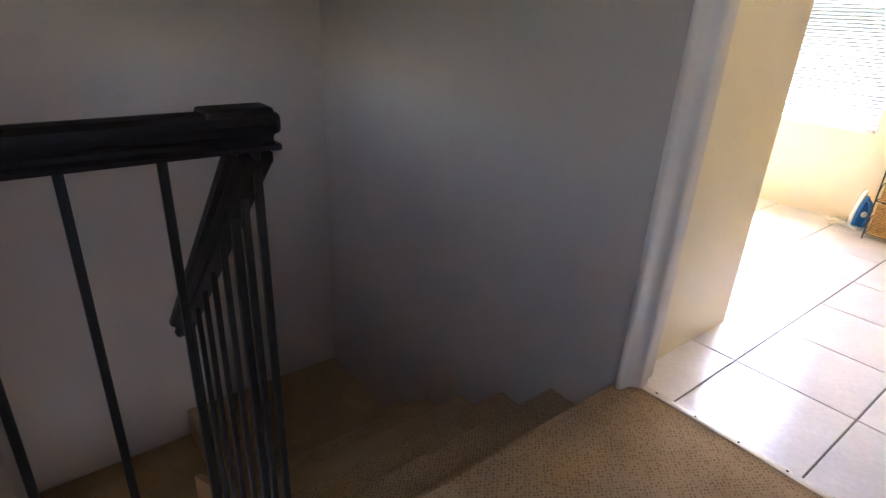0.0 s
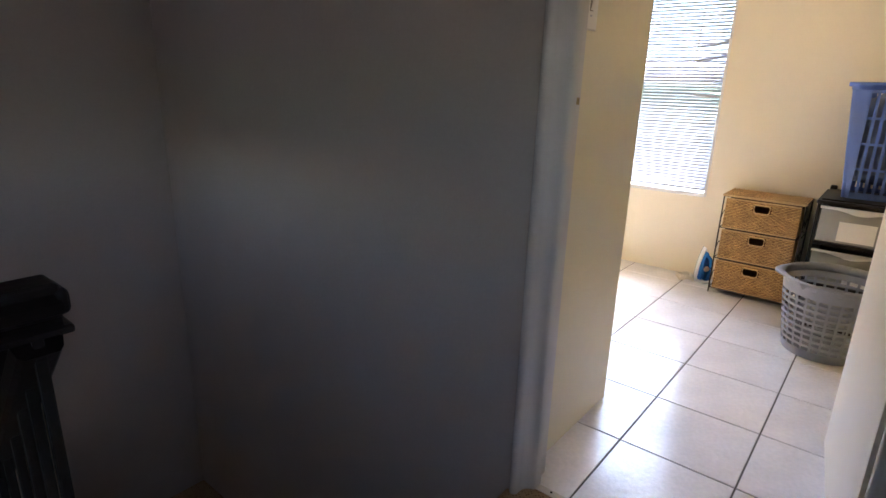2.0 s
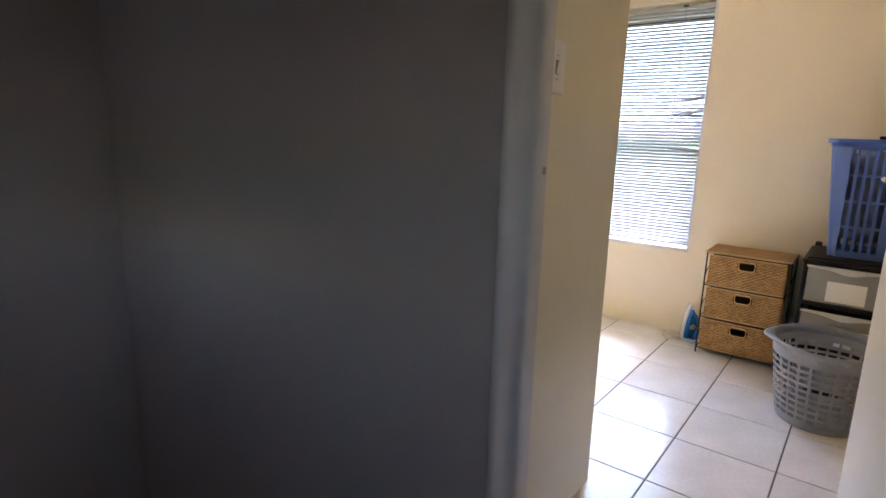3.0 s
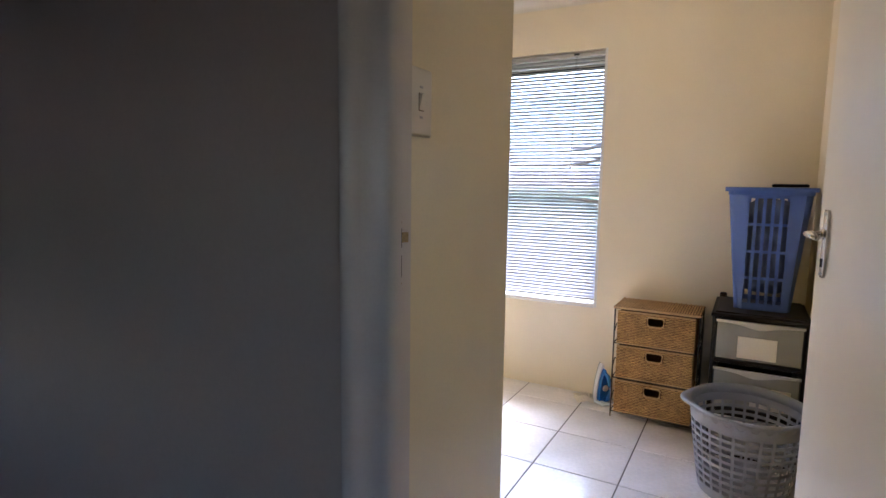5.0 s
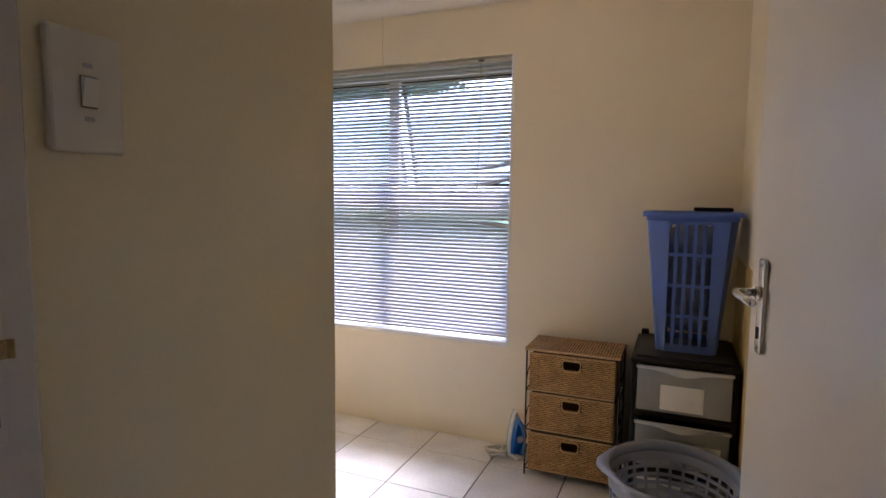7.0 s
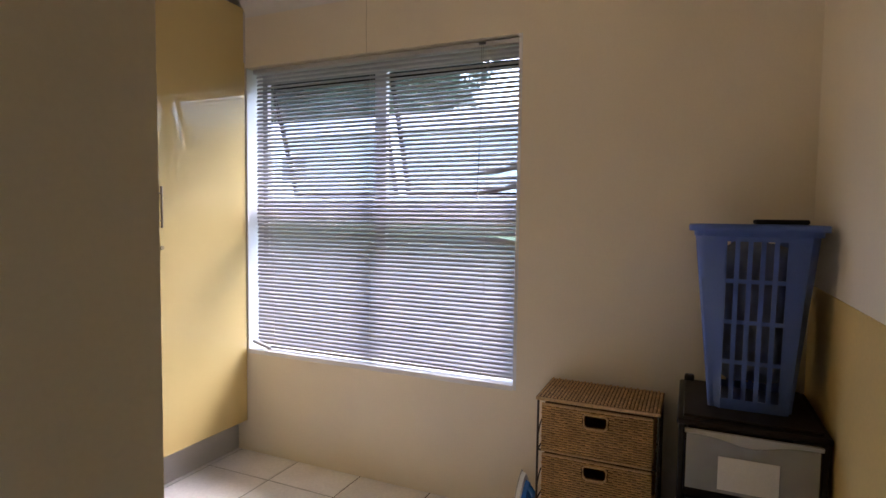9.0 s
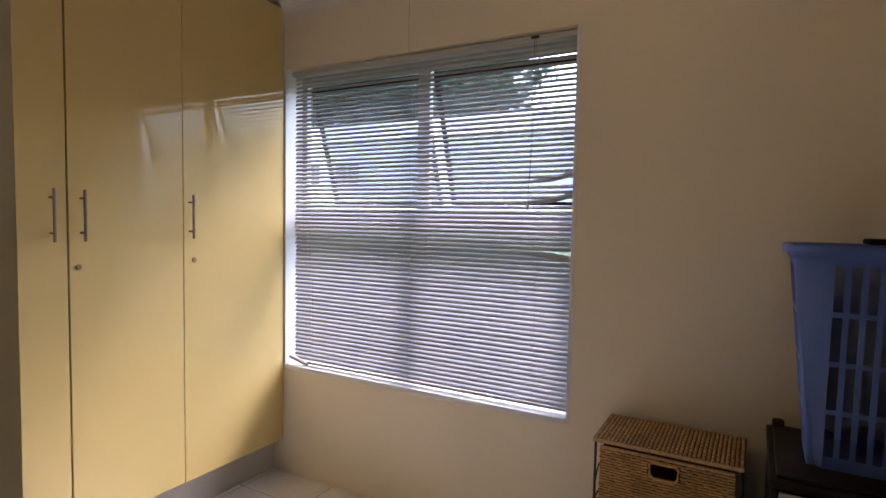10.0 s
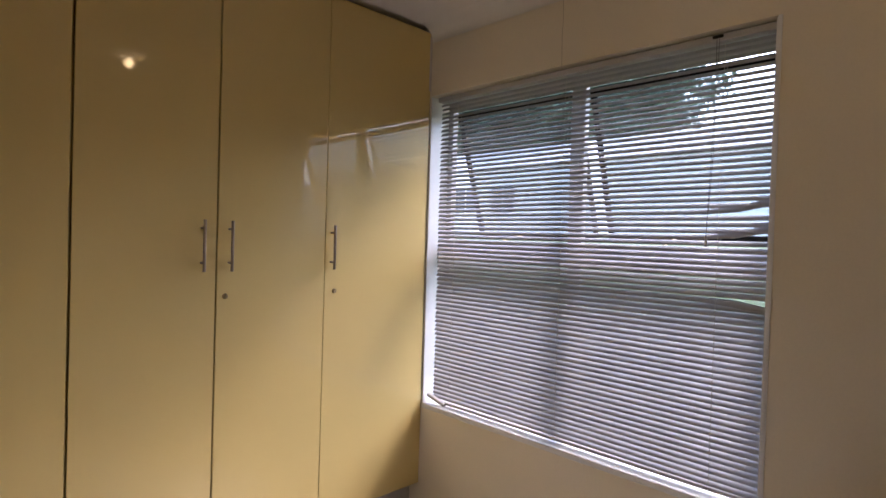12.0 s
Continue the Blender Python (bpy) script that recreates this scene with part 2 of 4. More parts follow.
# ---- the plan ----
WX = 1.895            # hall side of the door wall
WX2 = 2.06            # laundry side of the door wall
PY = 1.374            # side wall of the entry
PX = 2.647            # end of the entry wall, where the room widens
RY = 0.470            # south wall of the laundry
FX = 4.64             # window wall
CY = 3.154            # front of the wardrobe
CEIL = 2.50
WIN = (1.588, 3.15, 0.584, 2.155)   # window opening: y0, y1, z0, z1
JL, JR = 1.305, 0.505 # clear opening between the door stops
HEAD = 2.06
BACK = 3.53           # far wall of the stairwell
LX = 0.04             # west wall of the stairwell
RISE, GO, NOSE = 0.187, 0.263, 1.386

# ---- structure: the hall ----
def wall(name, x0, x1, y0, y1, z0, z1, material, label):
    bm = bmesh.new()
    add_box(bm, x0, x1, y0, y1, z0, z1)
    return structure(name, bm, material, label, "wall")


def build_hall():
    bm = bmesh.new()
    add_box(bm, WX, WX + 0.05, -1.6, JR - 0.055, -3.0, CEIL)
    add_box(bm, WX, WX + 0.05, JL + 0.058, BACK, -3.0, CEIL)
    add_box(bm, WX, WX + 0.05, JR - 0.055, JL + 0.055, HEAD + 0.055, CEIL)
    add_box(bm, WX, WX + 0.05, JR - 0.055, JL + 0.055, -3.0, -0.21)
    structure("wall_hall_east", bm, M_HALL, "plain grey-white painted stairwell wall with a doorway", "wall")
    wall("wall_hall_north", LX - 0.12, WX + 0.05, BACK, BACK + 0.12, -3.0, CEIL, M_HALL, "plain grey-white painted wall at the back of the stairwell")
    # Opening added out of view, sized to brighten the stairwell walls.
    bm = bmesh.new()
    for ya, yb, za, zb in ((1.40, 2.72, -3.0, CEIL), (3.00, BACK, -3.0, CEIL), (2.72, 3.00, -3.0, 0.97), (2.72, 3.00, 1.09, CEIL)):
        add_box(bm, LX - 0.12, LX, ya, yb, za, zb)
    structure("wall_stairwell_west", bm, M_HALL, "plain grey painted stairwell wall with a small unseen opening added for light", "wall")
    # Unseen opening, added to light the door wall evenly.
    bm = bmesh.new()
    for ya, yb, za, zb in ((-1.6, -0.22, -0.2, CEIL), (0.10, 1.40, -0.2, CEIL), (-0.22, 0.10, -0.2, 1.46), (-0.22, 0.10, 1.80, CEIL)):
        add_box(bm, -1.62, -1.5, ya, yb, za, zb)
    structure("wall_hall_west", bm, M_HALL, "plain white painted landing wall with an unseen opening added for light", "wall")
    # Unseen opening, added for the daylight that rises from below.
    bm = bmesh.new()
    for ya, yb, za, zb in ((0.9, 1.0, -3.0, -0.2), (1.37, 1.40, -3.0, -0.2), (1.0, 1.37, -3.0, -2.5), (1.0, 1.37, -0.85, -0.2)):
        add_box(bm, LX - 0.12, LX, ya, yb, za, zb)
    structure("wall_stairwell_foot", bm, M_HALL, "plain white wall at the foot of the stairs with an unseen opening for daylight from below", "wall")
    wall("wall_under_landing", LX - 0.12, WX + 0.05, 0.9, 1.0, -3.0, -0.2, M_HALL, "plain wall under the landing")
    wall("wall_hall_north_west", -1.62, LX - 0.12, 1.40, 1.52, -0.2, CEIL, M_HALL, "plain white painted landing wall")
    # Opening behind the camera, added to light the far stairwell wall.
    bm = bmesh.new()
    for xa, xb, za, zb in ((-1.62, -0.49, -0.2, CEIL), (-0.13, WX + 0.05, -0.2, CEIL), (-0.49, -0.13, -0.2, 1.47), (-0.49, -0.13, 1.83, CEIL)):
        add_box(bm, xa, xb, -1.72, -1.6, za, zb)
    structure("wall_hall_south", bm, M_HALL, "plain grey painted landing wall with an unseen opening added for light", "wall")
    bm = bmesh.new()
    add_box(bm, -1.62, WX + 0.05, -1.72, BACK + 0.12, CEIL, CEIL + 0.15)
    structure("ceiling_hall", bm, M_CEIL, "plain white painted ceiling over the stairs", "ceiling")
    bm = bmesh.new()
    add_prism(bm, [(-1.6, -0.2), (NOSE - 0.03, -0.2), (NOSE - 0.01, -0.05), (NOSE - 0.004, -0.028), (NOSE, -0.014), (NOSE - 0.006, -0.003), (NOSE - 0.02, 0.0), (-1.6, 0.0)], "x", -1.5, WX)
    add_box(bm, WX, 1.953, JR - 0.056, JL + 0.056, -0.2, 0.0)
    structure("floor_landing", bm, M_CARPET, "tan loop-pile carpet on the upstairs landing", "floor")
    bm = bmesh.new()
    add_box(bm, LX - 0.12, WX, 1.0, BACK, -3.1, -3.0)
    structure("floor_downstairs", bm, M_CARPET, "tan carpet at the foot of the stairs", "floor")


def build_stairs():
    stairs = thing("staircase", (0.8, NOSE, -0.2), "carpeted staircase with tan loop-pile treads going down beside a wall", "stairs", kind="structure")
    ox, oy, oz = 0.8, NOSE, -0.2

    def tread(y0, y1, x0, x1, z, nose):
        bm = bmesh.new()
        poly = [(y0, z - 0.20), (y1 - 0.03, z - 0.20), (y1 - 0.012, z - 0.05), (y1 - 0.003, z - 0.03), (y1, z - 0.015), (y1 - 0.006, z - 0.004), (y1 - 0.02, z), (y0, z)]
        add_prism(bm, [(u - oy, v - oz) for u, v in poly], "x", x0 - ox, x1 - ox)
        return part("step", bm, M_CARPET, stairs)
    for i in range(1, 6):
        tread(NOSE + GO * (i - 1) - 0.03, NOSE + GO * i, 0.80, WX, -RISE * i, True)
    z = -RISE * 6
    bm = bmesh.new()
    add_box(bm, 0.91 - ox, WX - ox, NOSE + GO * 5 - 0.03 - oy, BACK - oy, z - 0.25 - oz, z - oz, 0.012)
    part("quarter_landing", bm, M_CARPET, stairs)
    bm = bmesh.new()
    add_box(bm, LX - ox, 0.93 - ox, 2.75 - oy, BACK - oy, z - RISE - 0.25 - oz, z - RISE - oz, 0.012)
    part("lower_landing", bm, M_CARPET, stairs)
    for k in range(1, 6):
        y1 = 2.75 - GO * (k - 1)
        bm = bmesh.new()
        add_box(bm, LX - ox, 0.74 - ox, y1 - GO - 0.02 - oy, y1 + 0.02 - oy, z - RISE * (k + 1) - 0.25 - oz, z - RISE * (k + 1) - oz, 0.012)
        part("step", bm, M_CARPET, stairs)
    bm = bmesh.new()
    y_end = NOSE + GO * 5
    poly = [(NOSE, -0.26), (NOSE, 0.0), (NOSE + 0.03, 0.0), (y_end + 0.05, -RISE * 5 + 0.02), (y_end + 0.05, -RISE * 5 - 0.42)]
    add_prism(bm, [(u - oy, v - oz) for u, v in poly], "x", 0.765 - ox, 0.798 - ox)
    part("stringer", bm, M_CARPET, stairs, "carpet-edged side of the flight")


def rail_profile():
    """Moulded handrail section, width by height: rounded top, groove and lower bead."""
    return [(-0.028, 0.0), (0.028, 0.0), (0.030, 0.008), (0.024, 0.014), (0.024, 0.022), (0.034, 0.030), (0.036, 0.044),
            (0.030, 0.056), (0.018, 0.063), (0.0, 0.065), (-0.018, 0.063), (-0.030, 0.056), (-0.036, 0.044),
            (-0.034, 0.030), (-0.024, 0.022), (-0.024, 0.014), (-0.030, 0.008)]


def sweep(bm, profile, a, b, side, up):
    a, b, side, up = Vector(a), Vector(b), Vector(side), Vector(up)
    r0 = [bm.verts.new(a + side * u + up * v) for u, v in profile]
    r1 = [bm.verts.new(b + side * u + up * v) for u, v in profile]
    n = len(profile)
    for i in range(n):
        bm.faces.new((r0[i], r0[(i + 1) % n], r1[(i + 1) % n], r1[i]))
    bm.faces.new(r0[::-1])
    bm.faces.new(r1)
    bmesh.ops.recalc_face_normals(bm, faces=bm.faces[:])


RAILX, RAILY, RAILZ = 0.734, 1.43, 0.945


def build_balustrade():
    rail = thing("balustrade", (RAILX, RAILY, 0), "black moulded wooden handrail on thin black steel balusters beside the stairs", "railing")
    p = rail_profile()
    bm = bmesh.new()
    sweep(bm, p, (LX - RAILX, 0, RAILZ), (0.028, 0, RAILZ), (0, 1, 0), (0, 0, 1))
    part("handrail", bm, M_BLACK, rail)
    bm = bmesh.new()
    add_box(bm, -0.080, 0.031, -0.030, 0.030, RAILZ + 0.052, RAILZ + 0.070, 0.007, 3)
    add_box(bm, 0.020, 0.040, -0.035, 0.035, RAILZ + 0.026, RAILZ + 0.062, 0.010, 3)
    add_box(bm, 0.020, 0.040, -0.030, 0.030, RAILZ - 0.002, RAILZ + 0.010, 0.004, 2)
    part("rail_cap", bm, M_BLACK, rail, "rounded end block of the handrail")
    s = 0.93
    down = Vector((0, 1, -s)).normalized()
    up = Vector((0, s, 1)).normalized()
    bm = bmesh.new()
    a = Vector((0, 0.02, RAILZ - 0.045))
    deep = [(-0.020, -0.014), (0.020, -0.014), (0.026, -0.008)] + p[1:] + [(-0.028, 0.0), (-0.026, -0.008)]
    sweep(bm, deep, a - down * 0.045, a + down * 1.085, (1, 0, 0), up)
    part("sloping_handrail", bm, M_BLACK, rail)
    for i in range(6):
        x = -0.142 - 0.134 * i
        if LX - RAILX + 0.02 < x:
            bm = bmesh.new()
            add_box(bm, x - 0.007, x + 0.007, -0.007, 0.007, -0.20, RAILZ + 0.004, 0.002, 1)
            part("baluster", bm, M_IRONBAR, rail)
    for i, y in enumerate((-0.008, 0.075, 0.145, 0.25, 0.36, 0.47, 0.58, 0.69, 0.77)):
        r = 0.009 if i == 2 else 0.007
        bm = bmesh.new()
        zt = RAILZ + 0.004 if i == 0 else RAILZ - 0.040 - s * (y - 0.02)
        add_box(bm, -r, r, y - r, y + r, -0.16 - 0.74 * y, zt, 0.002, 1)
        part("newel_post" if i == 2 else "baluster", bm, M_IRONBAR, rail)
    bm = bmesh.new()
    sweep(bm, [(-0.006, -0.02), (0.006, -0.02), (0.006, 0.02), (-0.006, 0.02)], (0, 0.0, -0.16), (0, 1.15, -0.16 - 0.74 * 1.15), (1, 0, 0), (0, 0, 1))
    part("bottom_bar", bm, M_IRONBAR, rail)


# ---- structure: the laundry ----
def build_laundry():
    bm = bmesh.new()
    add_box(bm, WX + 0.052, PX, PY, CY + 0.62, 0, CEIL)
    structure("wall_entry", bm, M_ENTRY, "yellowish cream gloss painted wall at the laundry entry", "wall")
    bm = bmesh.new()
    add_box(bm, WX + 0.052, FX + 0.2, 0.30, RY, -0.2, CEIL)
    structure("wall_laundry_south", bm, M_CREAM, "smooth cream painted laundry wall", "wall")
    bm = bmesh.new()
    add_box(bm, 2.40, FX - 0.002, RY - 0.004, RY + 0.003, 0.001, 1.122, 0.001, 1)
    structure("trim_dado", bm, M_DADO, "yellow lower part of the laundry wall", "dado")
    bm = bmesh.new()
    add_box(bm, WX + 0.052, WX2, RY, PY, HEAD + 0.055, CEIL)
    structure("wall_over_door", bm, M_CREAM, "cream painted wall over the laundry doorway", "wall")
    y0, y1, z0, z1 = WIN
    bm = bmesh.new()
    add_box(bm, FX, FX + 0.2, RY, y0, -0.2, CEIL)
    add_box(bm, FX, FX + 0.2, y1, CY + 0.82, -0.2, CEIL)
    add_box(bm, FX, FX + 0.2, y0, y1, -0.2, z0)
    add_box(bm, FX, FX + 0.2, y0, y1, z1, CEIL)
    bmesh.ops.remove_doubles(bm, verts=bm.verts[:], dist=0.0005)
    structure("wall_window", bm, M_CREAM, "cream painted laundry wall with one wide window", "wall")
    bm = bmesh.new()
    add_box(bm, WX + 0.052, FX, CY + 0.62, CY + 0.82, -0.2, CEIL)
    structure("wall_laundry_north", bm, M_CREAM, "cream wall behind the wardrobe", "wall")
    bm = bmesh.new()
    add_box(bm, WX + 0.052, FX + 0.2, 0.30, CY + 0.82, CEIL + 0.002, CEIL + 0.15)
    structure("ceiling_laundry", bm, M_CEIL, "plain off-white painted laundry ceiling", "ceiling")
    # Overhang added out of view; its depth sets how much sky lights the room.
    bm = bmesh.new()
    add_prism(bm, [(FX + 0.2, CEIL + 0.15), (FX + 0.2, CEIL - 0.02), (FX + 0.52, CEIL - 0.06), (FX + 0.52, CEIL + 0.08)], "y", -2.0, 6.0)
    structure("roof_eave", bm, M_ROOF, "unseen roof overhang added above the laundry window to limit sky light", "eave")
    bm = bmesh.new()
    for k in range(6):
        z = WIN[3] + 0.052 * k
        add_box(bm, FX - 0.0006, FX + 0.002, 2.372 + 0.0012 * (k % 3), 2.374 + 0.0012 * (k % 3), z, z + 0.053)
    structure("trim_plaster_joint", bm, mat("cracked_plaster_edge", (0.42, 0.35, 0.25), 0.8), "hairline vertical crack in the plaster above the window", "plaster crack")
    bm = bmesh.new()
    arc = [(FX - 0.075 + 0.075 * math.sin(k * math.pi / 16), CEIL - 0.075 + 0.075 * math.cos(k * math.pi / 16)) for k in range(9)]
    add_prism(bm, [(FX, CEIL + 0.001), (FX - 0.078, CEIL + 0.001)] + arc + [(FX, CEIL - 0.078)], "y", RY, CY)
    for f in bm.faces:
        f.smooth = len(f.verts) == 4
    for e in bm.edges:
        e.smooth = len(e.link_faces) == 2 and e.calc_face_angle() < radians(25)
    structure("trim_cornice", bm, M_CEIL, "small white coved cornice under the ceiling", "cornice")


FRAME_PROFILE = [(WX + 0.002, 0.064), (WX - 0.007, 0.063), (WX - 0.012, 0.059), (WX - 0.015, 0.053), (WX - 0.015, 0.047), (WX - 0.012, 0.041), (WX - 0.006, 0.036),
                 (WX + 0.010, 0.0345), (WX + 0.026, 0.032), (WX + 0.038, 0.025), (WX + 0.045, 0.013), (WX + 0.049, 0.004), (WX + 0.055, 0.0), (WX + 0.088, 0.0), (WX + 0.091, 0.004),
                 (WX + 0.092, 0.020), (WX2 - 0.012, 0.021), (WX2 - 0.008, 0.026), (WX2 + 0.004, 0.074), (WX2 - 0.002, 0.085), (WX + 0.054, 0.085), (WX + 0.054, 0.064)]


def build_doorway():
    """Pressed-steel door frame: hall flange, stop, rebate."""
    frame_thing = thing("door_frame", (WX, JL, 0), "cream gloss painted pressed-steel door frame with a chipped edge", "door frame", kind="structure")

    def jamb(side, y):
        # side +1: the jamb on the larger y
        prof = FRAME_PROFILE
        bm = bmesh.new()
        add_prism(bm, [(px - WX, y + side * py - JL) for px, py in prof], "z", 0.0, HEAD)
        for f in bm.faces:
            f.smooth = len(f.verts) == 4
        for e in bm.edges:
            e.smooth = len(e.link_faces) == 2 and e.calc_face_angle() < radians(38)
        return part("jamb", bm, M_FRAME, frame_thing)
    jamb(1, JL)
    jamb(-1, JR)
    prof = FRAME_PROFILE
    bm = bmesh.new()
    add_prism(bm, [(px - WX, HEAD + 0.002 + pz) for px, pz in prof], "y", JR - 0.040 - JL, 0.040)
    part("frame_head", bm, M_FRAME, frame_thing)

    strike = thing("strike_plate", (2.006, JL + 0.0195, 1.207), "worn steel lock strike plate with two dark slots", "strike plate")
    bm = bmesh.new()
    add_box(bm, -0.014, 0.012, -0.0015, 0.001, -0.068, 0.068, 0.0006, 1)
    part("plate", bm, M_FRAME, strike, "paint-covered plate")
    for z0, z1 in ((0.010, 0.046), (-0.046, -0.004)):
        bm = bmesh.new()
        add_box(bm, -0.010, 0.005, -0.0026, -0.0012, z0, z1, 0.0004, 1)
        part("slot", bm, M_DARK, strike)
    bm = bmesh.new()
    add_prism(bm, [(0.006, -0.0022), (0.014, -0.0030), (0.0155, -0.0055), (0.0175, -0.0085), (0.0190, -0.0075), (0.0170, -0.0035), (0.0150, -0.0008), (0.008, 0.0012)], "z", 0.019, 0.038)
    part("latch_lip", bm, M_BRASS, strike, "bent brass latch lip")
    for z in (0.057, -0.057):
        bm = bmesh.new()
        add_tube(bm, (-0.001, -0.0032, z), (-0.001, 0, z), 0.0045)
        part("screw", bm, M_BRASS, strike)

    strip = thing("threshold_strip", (1.965, 0.905, 0.0), "narrow aluminium threshold strip screwed between carpet and tiles", "threshold")
    bm = bmesh.new()
    add_prism(bm, [(-0.014, -0.004), (-0.013, 0.003), (-0.005, 0.0055), (0.005, 0.0055), (0.013, 0.003), (0.014, -0.004)], "y", -0.4, 0.4)
    part("strip", bm, mat("threshold_aluminium", (0.62, 0.58, 0.52), 0.45, 0.6, grain=0.1), strip)
    for i in range(6):
        bm = bmesh.new()
        add_tube(bm, (0, -0.35 + 0.14 * i, 0.004), (0, -0.35 + 0.14 * i, 0.0068), 0.004)
        part("screw", bm, M_DARK, strip)


def build_door():
    door = thing("door_1", (2.06, 0.472, 0.008), "white painted flush door standing open against the wall", "door", kind="structure")
    door.rotation_euler = (0, 0, radians(6.05))
    w = 0.85
    box_part("leaf", (0.0, w, -0.0, 0.040, 0.0, 2.03), M_DOOR, door, 0.002)
    handle = bmesh.new()
    hx = w - 0.092
    add_box(handle, hx - 0.019, hx + 0.019, 0.040, 0.048, 1.108, 1.276, 0.007, 3)
    plate = part("handle_plate", handle, M_CHROME, door, "long chrome lever-handle plate with keyhole", smooth=False)
    bm = bmesh.new()
    add_tube(bm, (hx, 0.048, 1.216), (hx, 0.054, 1.216), 0.014, 0.012, 16)
    add_tube(bm, (hx, 0.053, 1.216), (hx, 0.086, 1.216), 0.0075, 0.007, 12)
    add_path(bm, [(hx + 0.006, 0.084, 1.216), (hx - 0.010, 0.088, 1.216), (hx - 0.03, 0.088, 1.2155), (hx - 0.07, 0.086, 1.215), (hx - 0.105, 0.082, 1.214)], 0.0066, 12)
    part("lever", bm, M_CHROME, plate, smooth=True)
    bm = bmesh.new()
    add_tube(bm, (hx, 0.0485, 1.150), (hx, 0.0505, 1.150), 0.0055, sides=12)
    add_box(bm, hx - 0.0025, hx + 0.0025, 0.0485, 0.0505, 1.134, 1.150)
    part("keyhole", bm, M_DARK, plate)
    for z in (1.266, 1.118):
        bm = bmesh.new()
        add_tube(bm, (hx, 0.0485, z), (hx, 0.051, z), 0.004)
        part("screw", bm, M_STEEL, plate)
    for z in (0.25, 1.0, 1.78):
        bm = bmesh.new()
        add_tube(bm, (-0.006, 0.040, z - 0.05), (-0.006, 0.040, z + 0.05), 0.007)
        part("hinge", bm, M_STEEL, door)


def build_switch():
    sw = thing("light_switch", (2.141, PY, 1.499), "white plastic light switch plate with one small rocker", "light switch")
    box_part("plate", (-0.044, 0.044, -0.012, 0.0, -0.068, 0.068), M_SWITCH, sw, 0.004)
    bm = bmesh.new()
    add_box(bm, -0.0105, 0.0102, -0.0135, -0.010, -0.018, 0.0185, 0.002)
    part("surround", bm, mat("shaded_switch_gap", (0.22, 0.17, 0.11), 0.7), sw)
    bm = bmesh.new()
    add_prism(bm, [(-0.0135, -0.016), (-0.020, 0.015), (-0.014, 0.017), (-0.010, -0.017)], "x", -0.009, 0.009)
    part("rocker", bm, M_SWITCH, sw)
    for z in (0.030, -0.030):
        bm = bmesh.new()
        add_box(bm, -0.006, 0.006, -0.0128, -0.011, z - 0.0025, z + 0.0025, 0.0008, 1)
        part("screw_cap", bm, M_RAIL, sw)


